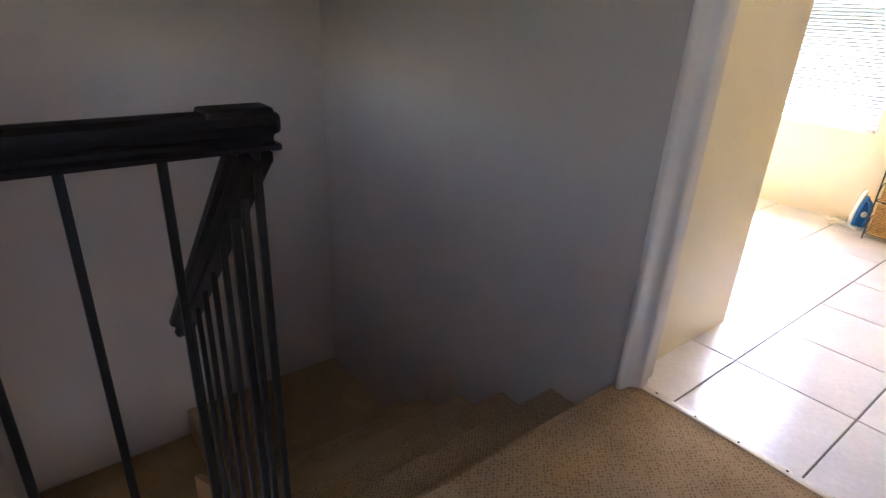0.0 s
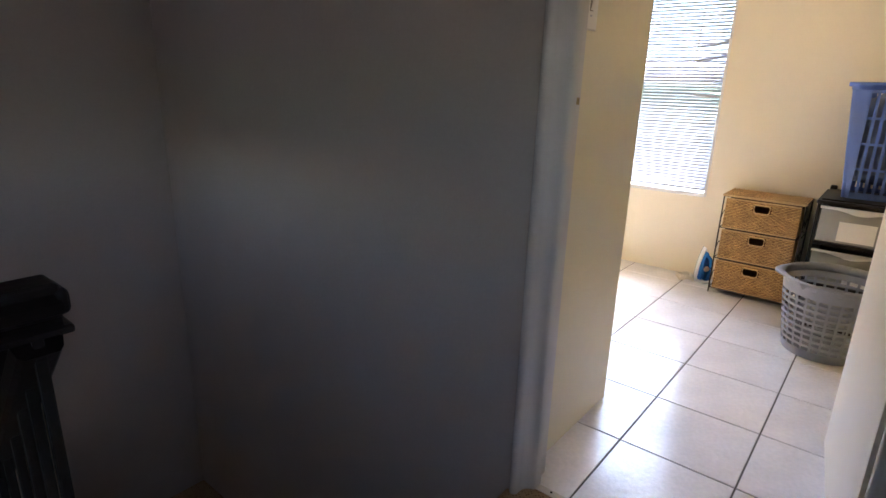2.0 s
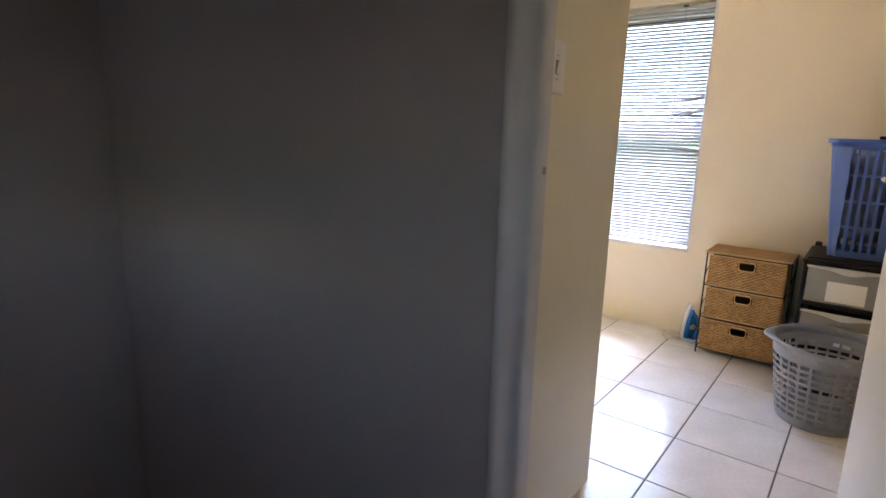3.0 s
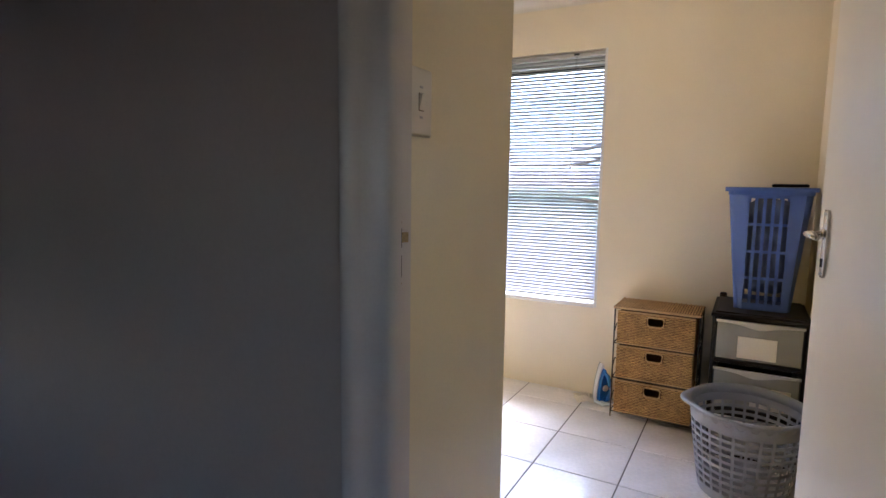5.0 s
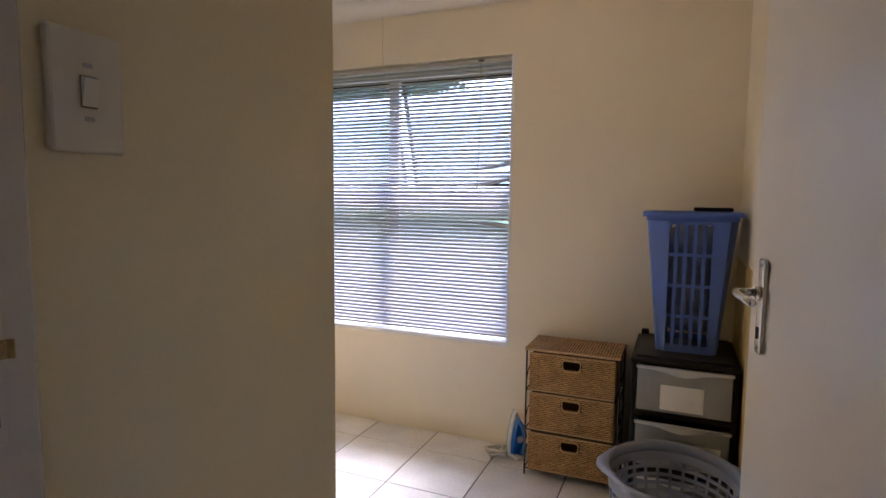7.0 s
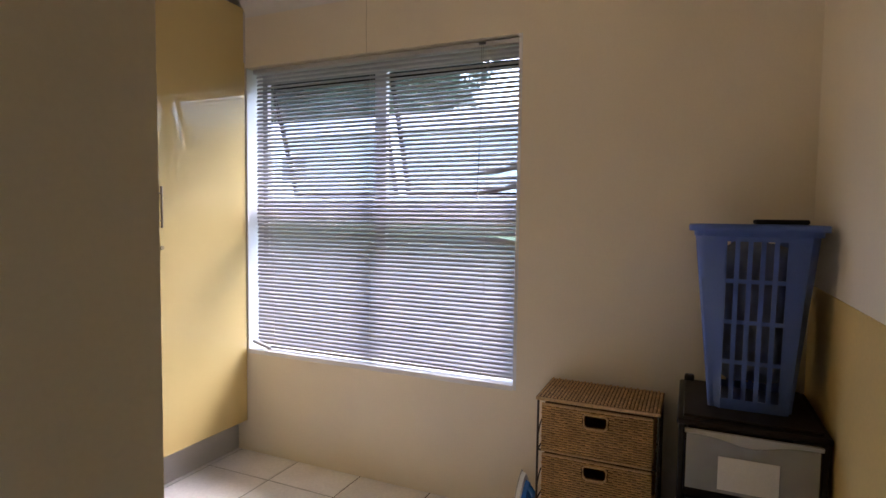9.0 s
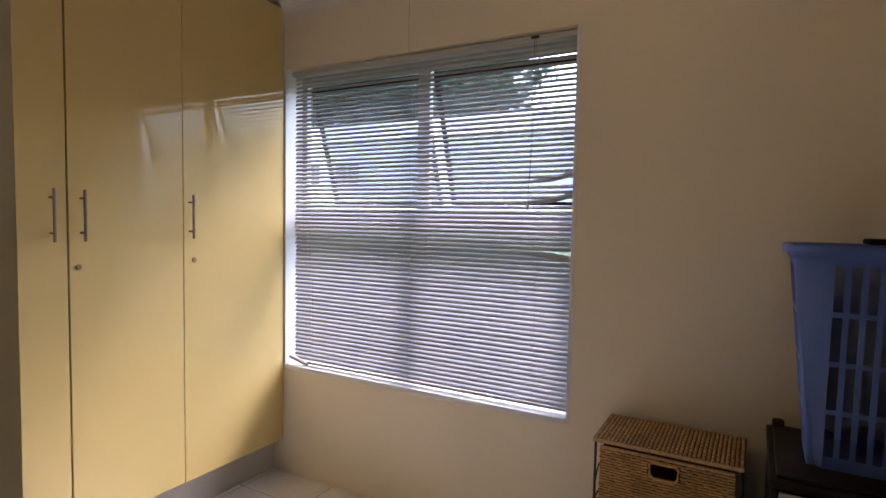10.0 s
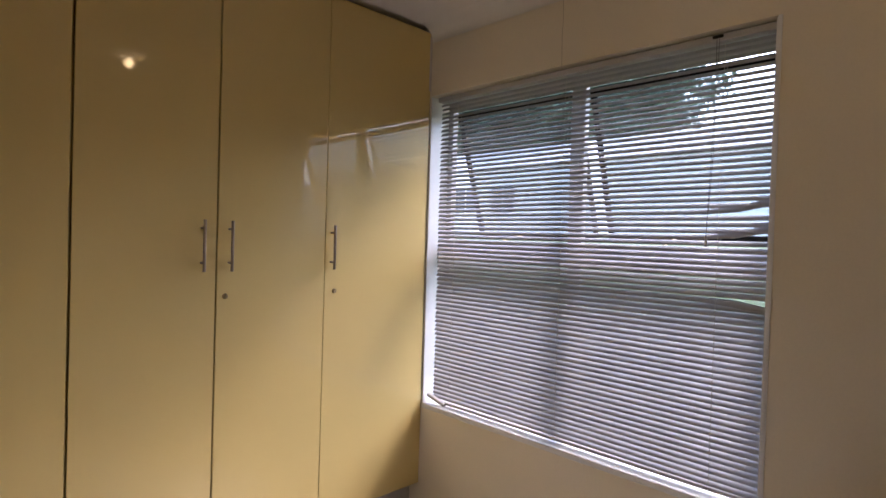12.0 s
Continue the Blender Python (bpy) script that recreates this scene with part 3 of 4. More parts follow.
# ---- window, blind ----
def build_window():
    y0, y1, z0, z1 = WIN
    cy = 2.368
    win = thing("window_1", (FX + 0.13, cy, z0), "grey painted steel window with two open top vents and fixed lower panes", "window", kind="structure")
    oy, oz = cy, z0
    X0, X1 = 0.0, 0.035

    def bar(name, ya, yb, za, zb, xa=X0, xb=X1, parent=win):
        return box_part(name, (xa, xb, ya - oy, yb - oy, za - oz, zb - oz), M_WINFRAME, parent, 0.003, seg=1)
    bar("frame_side", y0, y0 + 0.035, z0, z1)
    bar("frame_side", y1 - 0.035, y1, z0, z1)
    bar("frame_top", y0 + 0.035, y1 - 0.035, z1 - 0.06, z1)
    bar("frame_bottom", y0 + 0.035, y1 - 0.035, z0, z0 + 0.035)
    bar("mullion", cy - 0.034, cy + 0.034, z0 + 0.035, z1 - 0.06)
    bar("transom", y0 + 0.035, cy - 0.034, 1.325, 1.418, -0.008, X1)
    bar("transom", cy + 0.034, y1 - 0.035, 1.325, 1.418, -0.008, X1)
    for a, b in ((y0 + 0.035, cy - 0.034), (cy + 0.034, y1 - 0.035)):
        bm = bmesh.new()
        add_box(bm, 0.015, 0.019, a - oy, b - oy, z0 + 0.035 - oz, 1.325 - oz)
        pane = part("pane", bm, M_GLASS, win)
        pane.visible_shadow = False
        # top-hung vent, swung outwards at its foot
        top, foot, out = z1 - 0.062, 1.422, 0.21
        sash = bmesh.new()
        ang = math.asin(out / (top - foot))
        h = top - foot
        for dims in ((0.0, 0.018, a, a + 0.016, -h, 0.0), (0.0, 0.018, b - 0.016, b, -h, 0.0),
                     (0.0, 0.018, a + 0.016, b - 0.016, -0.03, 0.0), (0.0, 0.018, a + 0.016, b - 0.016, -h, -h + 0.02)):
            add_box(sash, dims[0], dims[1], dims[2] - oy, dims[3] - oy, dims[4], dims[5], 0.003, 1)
        vent = part("vent_sash", sash, M_SASH, win, "open top-hung vent, coloured near-black for its backlit shade")
        vent.location = (0.036, 0, top - oz)
        vent.rotation_euler = (0, -ang, 0)
        for ya, yb in ((a - 0.004, a - 0.0005), (b + 0.0005, b + 0.004)):
            bm = bmesh.new()
            add_box(bm, 0.002, 0.016, ya - oy, yb - oy, -h, -0.002)
            # The room-side strip blackens the sash edge, standing in for backlit shade.
            add_box(bm, -0.006, -0.0005, (ya + 0.002 if ya < a else yb - 0.014) - oy, (ya + 0.014 if ya < a else yb - 0.002) - oy, -h, -0.002)
            part("seal", bm, M_PAD, vent, "black rubber seal, widened to darken the backlit sash edge")
        bm = bmesh.new()
        add_box(bm, 0.007, 0.011, a + 0.016 - oy, b - 0.016 - oy, -h + 0.02, -0.03)
        pane = part("pane", bm, M_GLASS, vent)
        pane.visible_shadow = False
        bm = bmesh.new()
        mid = (a + b) / 2 - oy
        add_tube(bm, (0.0, mid, 1.43 - oz), (0.20, mid + 0.04, 1.46 - oz), 0.005)
        part("stay", bm, M_BRASS, win, "metal peg stay")
    sill = bmesh.new()
    add_box(sill, FX - 0.006, FX + 0.128, y0 + 0.002, y1 - 0.002, z0 - 0.020, z0 + 0.006, 0.005)
    structure("trim_sill", sill, M_SILL, "white painted inner window sill", "window sill")
    rev = bmesh.new()
    add_box(rev, FX + 0.002, FX + 0.128, y1 - 0.004, y1 + 0.004, z0 + 0.006, z1 - 0.004)
    add_box(rev, FX + 0.002, FX + 0.128, y0 - 0.004, y0 + 0.004, z0 + 0.006, z1 - 0.004)
    add_box(rev, FX - 0.003, FX + 0.001, y0 - 0.013, y0 - 0.0005, z0 - 0.016, z1, 0.0012, 1)
    structure("trim_reveal", rev, M_SILL, "white painted window reveal", "window reveal")


def slat_mesh(length, width, tilt, droop=0.0, kink=0.0, kink_at=0.0):
    """One slightly crowned slat along y; its room edge hangs lower. kink: rise of the end past kink_at."""
    bm = bmesh.new()
    cols, rows = 6, (14 if kink else 1)
    grid = []
    for i in range(rows + 1):
        y = -length / 2 + length * i / rows
        ring = []
        t = tilt
        dz = -droop * (1 - (2 * i / rows - 1) ** 2)
        if kink and y < kink_at:
            f = (kink_at - y) / (kink_at + length / 2)
            dz += kink * f
            t = tilt + 0.5 * min(1.0, f * 3)
        for j in range(cols + 1):
            u = (j / cols - 0.5) * width
            crown = 0.0036 * (1 - (2 * j / cols - 1) ** 2)
            ring.append(bm.verts.new((u * math.cos(t) - crown * math.sin(t), y, u * math.sin(t) + crown * math.cos(t) + dz)))
        grid.append(ring)
    for i in range(rows):
        for j in range(cols):
            bm.faces.new((grid[i][j], grid[i][j + 1], grid[i + 1][j + 1], grid[i + 1][j]))
    for f in bm.faces:
        f.smooth = True
    d = bpy.data.meshes.new("slat")
    bm.to_mesh(d)
    bm.free()
    d.materials.append(M_SLAT)
    return d


def build_blind():
    y0, y1, z0, z1 = WIN
    length, cy = 1.52, 2.352
    top, bottom, count = z1 - 0.045, z0 + 0.045, 70
    bl = thing("venetian_blind", (FX + 0.048, cy, z1 - 0.002), "grey-white aluminium venetian blind, lowered, two slats bent at one end", "window blind")
    oz = z1 - 0.002
    bm = bmesh.new()
    add_box(bm, -0.024, 0.022, -length / 2 - 0.008, length / 2 + 0.012, -0.030, -0.006, 0.003, 1)
    part("head_rail", bm, M_RAIL, bl)
    bm = bmesh.new()
    add_box(bm, -0.013, 0.013, -length / 2, length / 2 - 0.05, bottom - 0.028 - oz, bottom - 0.014 - oz, 0.004, 2)
    part("bottom_rail", bm, M_RAIL, bl, "grey bottom rail hanging slightly askew").rotation_euler = (radians(-0.25), 0, 0)
    tilt = radians(44)
    base = slat_mesh(length, 0.0265, tilt, 0.0008)
    bent = slat_mesh(length, 0.0265, tilt, 0.0008, 0.030, -length / 2 + 0.16)
    bent_down = slat_mesh(length, 0.0265, tilt, 0.0008, -0.022, -length / 2 + 0.14)
    rng = random.Random(5)
    step = (top - bottom) / (count - 1)
    for i in range(count):
        z = top - step * i
        d = base
        if abs(z - 1.545) < step * 0.5 or abs(z - 1.475) < step * 0.5:
            d = bent
        if abs(z - 1.245) < step * 0.5:
            d = bent_down
        s = new("slat", d)
        s.parent = bl
        s.location = (rng.uniform(-0.001, 0.001), rng.uniform(-0.003, 0.003), z - oz + rng.uniform(-0.0002, 0.0002))
        s.rotation_euler = (rng.uniform(-0.0003, 0.0003), rng.uniform(-0.004, 0.004), 0)
    for y in (-0.60, 0.02, 0.64):
        for x in (-0.0125, 0.0125):
            bm = bmesh.new()
            add_tube(bm, (x, y, -0.04), (x, y, bottom - 0.02 - oz), 0.0009, sides=5)
            part("ladder_cord", bm, M_CORD, bl)
    cord = bmesh.new()
    y = -0.585
    add_path(cord, [(-0.026, y, -0.02), (-0.03, y, -0.2), (-0.031, y + 0.004, -0.42), (-0.031, y + 0.012, -0.60)], 0.0011, 6)
    add_path(cord, [(-0.026, y + 0.008, -0.02), (-0.034, y + 0.004, -0.25), (-0.036, y + 0.010, -0.5), (-0.035, y + 0.016, -0.70)], 0.0011, 6)
    part("pull_cord", cord, mat("grey_cord", (0.20, 0.19, 0.18), 0.8), bl, "thin dark pull cords")
    bm = bmesh.new()
    add_box(bm, -0.030, -0.022, y - 0.012, y + 0.022, -0.020, -0.010, 0.002, 1)
    part("cord_lock", bm, M_DARK, bl)
    bm = bmesh.new()
    add_tube(bm, (-0.035, y + 0.015, -0.72), (-0.035, y + 0.016, -0.685), 0.006, 0.003)
    part("cord_tassel", bm, M_CORD, bl)

    stick = thing("blind_bracket", (FX + 0.03, y1 - 0.06, z0 + 0.006), "loose grey piece of blind rail lying on the window sill", "rail offcut")
    bm = bmesh.new()
    add_box(bm, -0.012, 0.012, -0.075, 0.050, 0.0, 0.016, 0.003, 1)
    o = part("offcut", bm, M_RAIL, stick)
    o.rotation_euler = (radians(14), 0, 0)
    o.location = (0, 0, 0.020)


# ---- wardrobe ----
def build_wardrobe():
    x0, x1 = PX + 0.003, FX - 0.003
    w = thing("wardrobe", (x0, CY + 0.02, 0), "pale yellow gloss built-in wardrobe with tall doors and bar handles", "wardrobe")
    W = x1 - x0
    box_part("body", (0, W, 0.030, 0.59, 0.165, CEIL - 0.002), M_YELLOW, w, 0.0)
    box_part("plinth", (0, W, 0.05, 0.10, 0.0, 0.163), mat("grey_white_plinth", (0.55, 0.52, 0.47), 0.5, grain=0.05, blotch=0.1), w, 0.002, "grey-white recessed plinth")
    gaps = [0.0, 3.098 - x0, 3.566 - x0, 4.039 - x0, W]
    for i in range(4):
        a, b = gaps[i] + (0.002, 0.0035, 0.003, 0.0012)[i], gaps[i + 1] - (0.0035, 0.003, 0.0012, 0.002)[i]
        bm = bmesh.new()
        add_box(bm, a, b, -0.020, 0.001, 0.175, CEIL - 0.028, 0.0022, 2)
        door = part("door", bm, M_YELLOW, w)
        hx = b - 0.055 if i == 1 else a + (0.028 if i == 3 else 0.043)
        if i == 0:
            hx = a + 0.012
        zc = 1.379
        bm = bmesh.new()
        add_tube(bm, (hx, -0.052, zc - 0.096), (hx, -0.052, zc + 0.096), 0.0058, sides=12)
        for z in (zc - 0.064, zc + 0.064):
            add_tube(bm, (hx, -0.0205, z), (hx, -0.052, z), 0.0045, sides=10)
        part("handle", bm, M_HANDLE, door, "bronzed steel bar handle", smooth=False)
        if i in (0, 2, 3):
            lx = a + (0.012, 0.0, 0.032, 0.050)[i]
            bm = bmesh.new()
            add_tube(bm, (lx, -0.0205, 1.187), (lx, -0.026, 1.187), 0.0105, 0.0095, 16)
            lock = part("lock", bm, M_BRASS, door, "small round cam lock")
    strip = bmesh.new()
    add_prism(strip, [(FX - 0.014, CY - 0.001), (FX - 0.0005, CY - 0.001), (FX - 0.0005, CY + 0.0195), (FX - 0.014, CY + 0.0195)], "z", 2.18, CEIL - 0.046)
    structure("trim_scribe", strip, M_FRAME, "narrow cream scribe strip beside the wardrobe", "trim")


# ---- things by the window wall ----
def add_weave(bm, origin, across, up, out, width, height, cols, rows, skip=None):
    """Basket weave: alternate strands bulge over and under the stakes."""
    origin, across, up, out = Vector(origin), Vector(across), Vector(up), Vector(out)
    cw, rh = width / cols, height / rows
    rng = random.Random(11)
    for r in range(rows):
        for c in range(cols):
            u0, v0 = c * cw, r * rh
            if skip and skip(u0 + cw / 2, v0 + rh / 2):
                continue
            over = (r + c) % 2 == 0
            depth = (0.0066 if over else 0.0030) * rng.uniform(0.8, 1.2)
            j = rng.uniform(-0.0006, 0.0006)
            ring = []
            lo, hi = (0.10, 0.90) if over else (0.20, 0.80)
            for fu, d in ((-0.10, 0.15), (0.25, 0.9), (0.75, 0.9), (1.10, 0.15)):
                row = []
                for fv, e in ((lo, 0.0), (0.5, 1.0), (hi, 0.0)):
                    p = origin + across * (u0 + fu * cw) + up * (v0 + fv * rh + j) + out * (depth * (0.25 + 0.75 * d) * (0.35 + 0.65 * e))
                    row.append(bm.verts.new(p))
                ring.append(row)
            for a, b in zip(ring, ring[1:]):
                for k in range(2):
                    bm.faces.new((a[k], b[k], b[k + 1], a[k + 1]))


def build_wicker_drawers():
    x0, x1, y0, y1, h = 4.350, 4.615, 0.952, 1.404, 0.660
    w, dp = y1 - y0, x1 - x0
    cab = thing("wicker_drawers", (x0, y0, 0), "small three-drawer chest of woven seagrass in a dark metal frame", "drawer chest")
    for x in (0.006, dp - 0.006):
        for y in (0.004, w - 0.004):
            bm = bmesh.new()
            add_tube(bm, (x, y, 0), (x, y, h - 0.012), 0.0045, sides=8)
            part("leg", bm, M_RODS, cab)
    zs = (0.034, 0.236, 0.440)
    for z in zs + (h - 0.018,):
        bm = bmesh.new()
        for x in (0.006, dp - 0.006):
            add_tube(bm, (x, 0.004, z), (x, w - 0.004, z), 0.0035, sides=6)
        for y in (0.004, w - 0.004):
            add_tube(bm, (0.006, y, z), (dp - 0.006, y, z), 0.0035, sides=6)
        part("frame_rod", bm, M_RODS, cab)
    for y in (0.004, w - 0.004):
        for z in zs:
            bm = bmesh.new()
            pts = [(0.008 + 0.03 * i, y, z + 0.05 + 0.05 * abs(math.sin(i * math.pi / 4))) for i in range(9)]
            add_path(bm, pts, 0.0025, 6)
            part("side_wire", bm, M_RODS, cab)
    bm = bmesh.new()
    add_box(bm, -0.010, dp, -0.003, w + 0.003, h - 0.014, h - 0.004, 0.004)
    top = part("top", bm, M_WICKER_BACK, cab)
    bm = bmesh.new()
    add_weave(bm, (-0.006, 0.0, h - 0.004), (1, 0, 0), (0, 1, 0), (0, 0, 1), dp + 0.004, w, 18, 34)
    part("woven_top", bm, M_WICKER, top)
    bm = bmesh.new()
    add_path(bm, [(-0.010, 0, h - 0.010), (-0.010, w, h - 0.010)], 0.007, 8)
    part("top_binding", bm, M_WICKER_RIM, top)
    hgt = 0.186
    for k, z in enumerate(zs):
        a, b = 0.024, w - 0.024
        out = (-0.004, 0.002, -0.012)[k]
        dz = z + 0.006
        bm = bmesh.new()
        add_box(bm, out + 0.003, dp - 0.02, a, b, dz, dz + 0.012, 0.002, 1)
        add_box(bm, dp - 0.026, dp - 0.018, a, b, dz + 0.012, dz + hgt - 0.01, 0.002, 1)
        add_box(bm, out + 0.012, dp - 0.026, a, a + 0.008, dz + 0.012, dz + hgt - 0.01, 0.002, 1)
        add_box(bm, out + 0.012, dp - 0.026, b - 0.008, b, dz + 0.012, dz + hgt - 0.01, 0.002, 1)
        cu, cv, hw, hh = (b - a) / 2, hgt - 0.044, 0.040, 0.022
        for ya, yb, za, zb in ((0, cu - hw, 0.012, hgt), (cu + hw, b - a, 0.012, hgt), (cu - hw, cu + hw, 0.012, cv - hh), (cu - hw, cu + hw, cv + hh, hgt)):
            add_box(bm, out + 0.003, out + 0.011, a + ya, a + yb, dz + za, dz + zb)
        drawer = part("drawer", bm, M_WICKER_BACK, cab)

        def hole(u, v):
            return abs(u - cu) < hw + 0.003 and abs(v - cv) < hh + 0.003
        bm = bmesh.new()
        add_weave(bm, (out + 0.004, a, dz), (0, 1, 0), (0, 0, 1), (-1, 0, 0), b - a, hgt, 24, 20, hole)
        add_weave(bm, (out + 0.006, a + 0.001, dz), (1, 0, 0), (0, 0, 1), (0, -1, 0), dp - 0.03, hgt - 0.01, 17, 15)
        add_weave(bm, (out + 0.006, b - 0.001, dz), (1, 0, 0), (0, 0, 1), (0, 1, 0), dp - 0.03, hgt - 0.01, 17, 15)
        part("woven_front", bm, M_WICKER, drawer)
        bm = bmesh.new()
        ring = [(out - 0.001, a + cu + (hw + 0.004) * sx, dz + cv + (hh + 0.004) * sz) for sx, sz in ((-0.8, 1), (0.8, 1), (1, 0.7), (0.95, -0.6), (0.7, -1), (-0.7, -1), (-0.95, -0.6), (-1, 0.7), (-0.8, 1))]
        add_path(bm, ring, 0.0048, 7)
        part("grip_binding", bm, M_WICKER_RIM, drawer)
        bm = bmesh.new()
        add_path(bm, [(out, a, dz + hgt), (out, b, dz + hgt)], 0.0045, 7)
        add_path(bm, [(out, a, dz + 0.003), (out, b, dz + 0.003)], 0.0045, 7)
        part("drawer_binding", bm, M_WICKER_RIM, drawer)


def build_crate_drawers():
    x0, x1, y0, y1, h = 4.125, 4.585, 0.486, 0.890, 0.735
    w, dp = y1 - y0, x1 - x0
    c = thing("plastic_drawer_tower", (x0, y0, 0), "dark brown plastic drawer tower with frosted clear drawers", "drawer tower")
    bm = bmesh.new()
    add_box(bm, 0.004, dp, 0, 0.018, 0, h - 0.02, 0.004)
    add_box(bm, 0.004, dp, w - 0.018, w, 0, h - 0.02, 0.004)
    add_box(bm, dp - 0.014, dp, 0.018, w - 0.018, 0, h - 0.02, 0.003)
    part("side_frame", bm, M_CRATE, c)
    bm = bmesh.new()
    add_box(bm, -0.008, dp + 0.004, -0.006, w + 0.006, h - 0.028, h - 0.008, 0.007, 3)
    add_box(bm, 0.02, dp - 0.012, 0.012, w - 0.012, h - 0.010, h, 0.004, 2)
    add_box(bm, dp - 0.035, dp - 0.005, w - 0.045, w - 0.01, h - 0.01, h + 0.022, 0.008, 2)
    part("top", bm, M_CRATE, c)
    n = 3
    ph = (h - 0.02) / n
    for i in range(n):
        z = 0.015 + ph * i
        box_part("shelf", (0.0, dp - 0.015, 0.018, w - 0.018, z - 0.008, z + 0.010), M_CRATE, c, 0.003)
        bm = bmesh.new()
        t = 0.004
        a, b, za, zb = 0.024, w - 0.024, z + 0.018, z + ph - 0.030
        add_box(bm, -0.006, -0.006 + t, a, b, za, zb - 0.004, 0.0012, 1)
        drawer = part("drawer", bm, M_CLEAR, c, "frosted clear plastic drawer")
        box_part("drawer_bottom", (0.0, dp - 0.03, a, b, za, za + t), M_CLEAR, drawer, 0.001, seg=1)
        box_part("drawer_side", (0.0, dp - 0.03, a, a + t, za + t, zb - 0.01), M_CLEAR, drawer, 0.001, seg=1)
        box_part("drawer_side", (0.0, dp - 0.03, b - t, b, za + t, zb - 0.01), M_CLEAR, drawer, 0.001, seg=1)
        bm = bmesh.new()
        steps = 14
        rings = []
        for k in range(steps + 1):
            u = k / steps
            drop = 0.012 + 0.022 * math.exp(-((u - 0.5) / 0.2) ** 2)
            y = a - 0.006 + (b - a + 0.012) * u
            rings.append([bm.verts.new(q) for q in ((-0.018, y, zb), (-0.014, y, zb - drop), (-0.004, y, zb - drop), (-0.004, y, zb))])
        for p, q in zip(rings, rings[1:]):
            for k in range(4):
                bm.faces.new((p[k], q[k], q[(k + 1) % 4], p[(k + 1) % 4]))
        bm.faces.new(rings[0])
        bm.faces.new(rings[-1][::-1])
        bmesh.ops.recalc_face_normals(bm, faces=bm.faces[:])
        part("drawer_lip", bm, M_LIP, drawer)
        if i:
            bm = bmesh.new()
            off = 0.10 if i == 2 else 0.03
            add_box(bm, -0.0085, -0.0064, a + off, a + off + 0.165, za + 0.020, za + 0.125, 0.0006, 1)
            o = tagged(link("paper_sheet", bm, M_PAPER), "white paper sheet stuck on a clear drawer front", "paper sheet")
            o.location = (x0, y0, -0.008)


def perforated(fn, us, vs, hole, material, name, parent, thick):
    """A shell over u (closed) and v from fn(u, v), with the cells picked by hole(i, j) left open."""
    bm = bmesh.new()
    grid = [[bm.verts.new(fn(u, v)) for u in us[:-1]] for v in vs]
    n = len(us) - 1
    for j in range(len(vs) - 1):
        for i in range(n):
            if not hole(i, j):
                bm.faces.new((grid[j][i], grid[j][(i + 1) % n], grid[j + 1][(i + 1) % n], grid[j + 1][i]))
    loose = [v for v in bm.verts if not v.link_faces]
    bmesh.ops.delete(bm, geom=loose, context="VERTS")
    bmesh.ops.recalc_face_normals(bm, faces=bm.faces[:])
    bmesh.ops.solidify(bm, geom=bm.faces[:], thickness=thick)
    for f in bm.faces:
        f.smooth = True
    for e in bm.edges:
        e.smooth = len(e.link_faces) == 2 and e.calc_face_angle() < radians(35)
    return part(name, bm, material, parent)


def build_grey_basket():
    H, RB, RT = 0.398, 0.180, 0.238
    b = thing("laundry_basket", (3.850, 0.716, 0), "round grey plastic laundry basket with slotted sides, empty", "laundry basket")
    N = 28
    us, kinds = [], []
    for i in range(N):
        a = 2 * math.pi * i / N
        us += [a, a + 2 * math.pi / N * 0.24]
        kinds += [0, 1]
    us.append(2 * math.pi)
    vs, rows = [0.0, 0.045], [0]
    k = 9
    for r in range(k):
        z = 0.045 + (H - 0.062 - 0.045) * r / k
        hh = (H - 0.062 - 0.045) / k
        vs += [z + hh * 0.58, z + hh]
        rows += [1, 0]
    vs += [H - 0.02]
    rows += [0]

    def at(u, z):
        f = z / H
        r = RB + (RT - RB) * f ** 0.85
        return (r * 1.03 * math.cos(u), r * 0.97 * math.sin(u), z)

    def hole(i, j):
        return kinds[i] == 1 and rows[j] == 1 and ((i // 2) % 14 not in (6, 7) or j < 14)
    perforated(at, us, vs, hole, M_GREY, "basket_wall", b, -0.0028)
    bm = bmesh.new()
    prof = [(-0.004, -0.035), (0.0, -0.035), (0.004, -0.012), (0.008, -0.005), (0.012, -0.010), (0.015, -0.008), (0.014, 0.003), (0.008, 0.007), (0.0, 0.005), (-0.004, -0.004)]
    rings = []
    M = 72
    for i in range(M):
        a = 2 * math.pi * i / M
        ear = 0.030 * max(0.0, math.cos(a - radians(98))) ** 24 + 0.030 * max(0.0, math.cos(a - radians(278))) ** 24
        ring = []
        for pr, pz in prof:
            r = RT - 0.003 + pr + (ear if pr > 0.006 else 0)
            ring.append(bm.verts.new((r * 1.03 * math.cos(a), r * 0.97 * math.sin(a), H - 0.005 + pz)))
        rings.append(ring)
    for i in range(M):
        p, q = rings[i], rings[(i + 1) % M]
        for k in range(len(prof)):
            bm.faces.new((p[k], q[k], q[(k + 1) % len(prof)], p[(k + 1) % len(prof)]))
    bmesh.ops.recalc_face_normals(bm, faces=bm.faces[:])
    part("rim", bm, M_GREY, b, smooth=True)
    bm = bmesh.new()
    bmesh.ops.create_cone(bm, cap_ends=True, segments=48, radius1=RB - 0.002, radius2=RB - 0.001, depth=0.005)
    for v in bm.verts:
        v.co.x *= 1.03
        v.co.y *= 0.97
        v.co.z += 0.006
    part("base", bm, M_GREY, b)


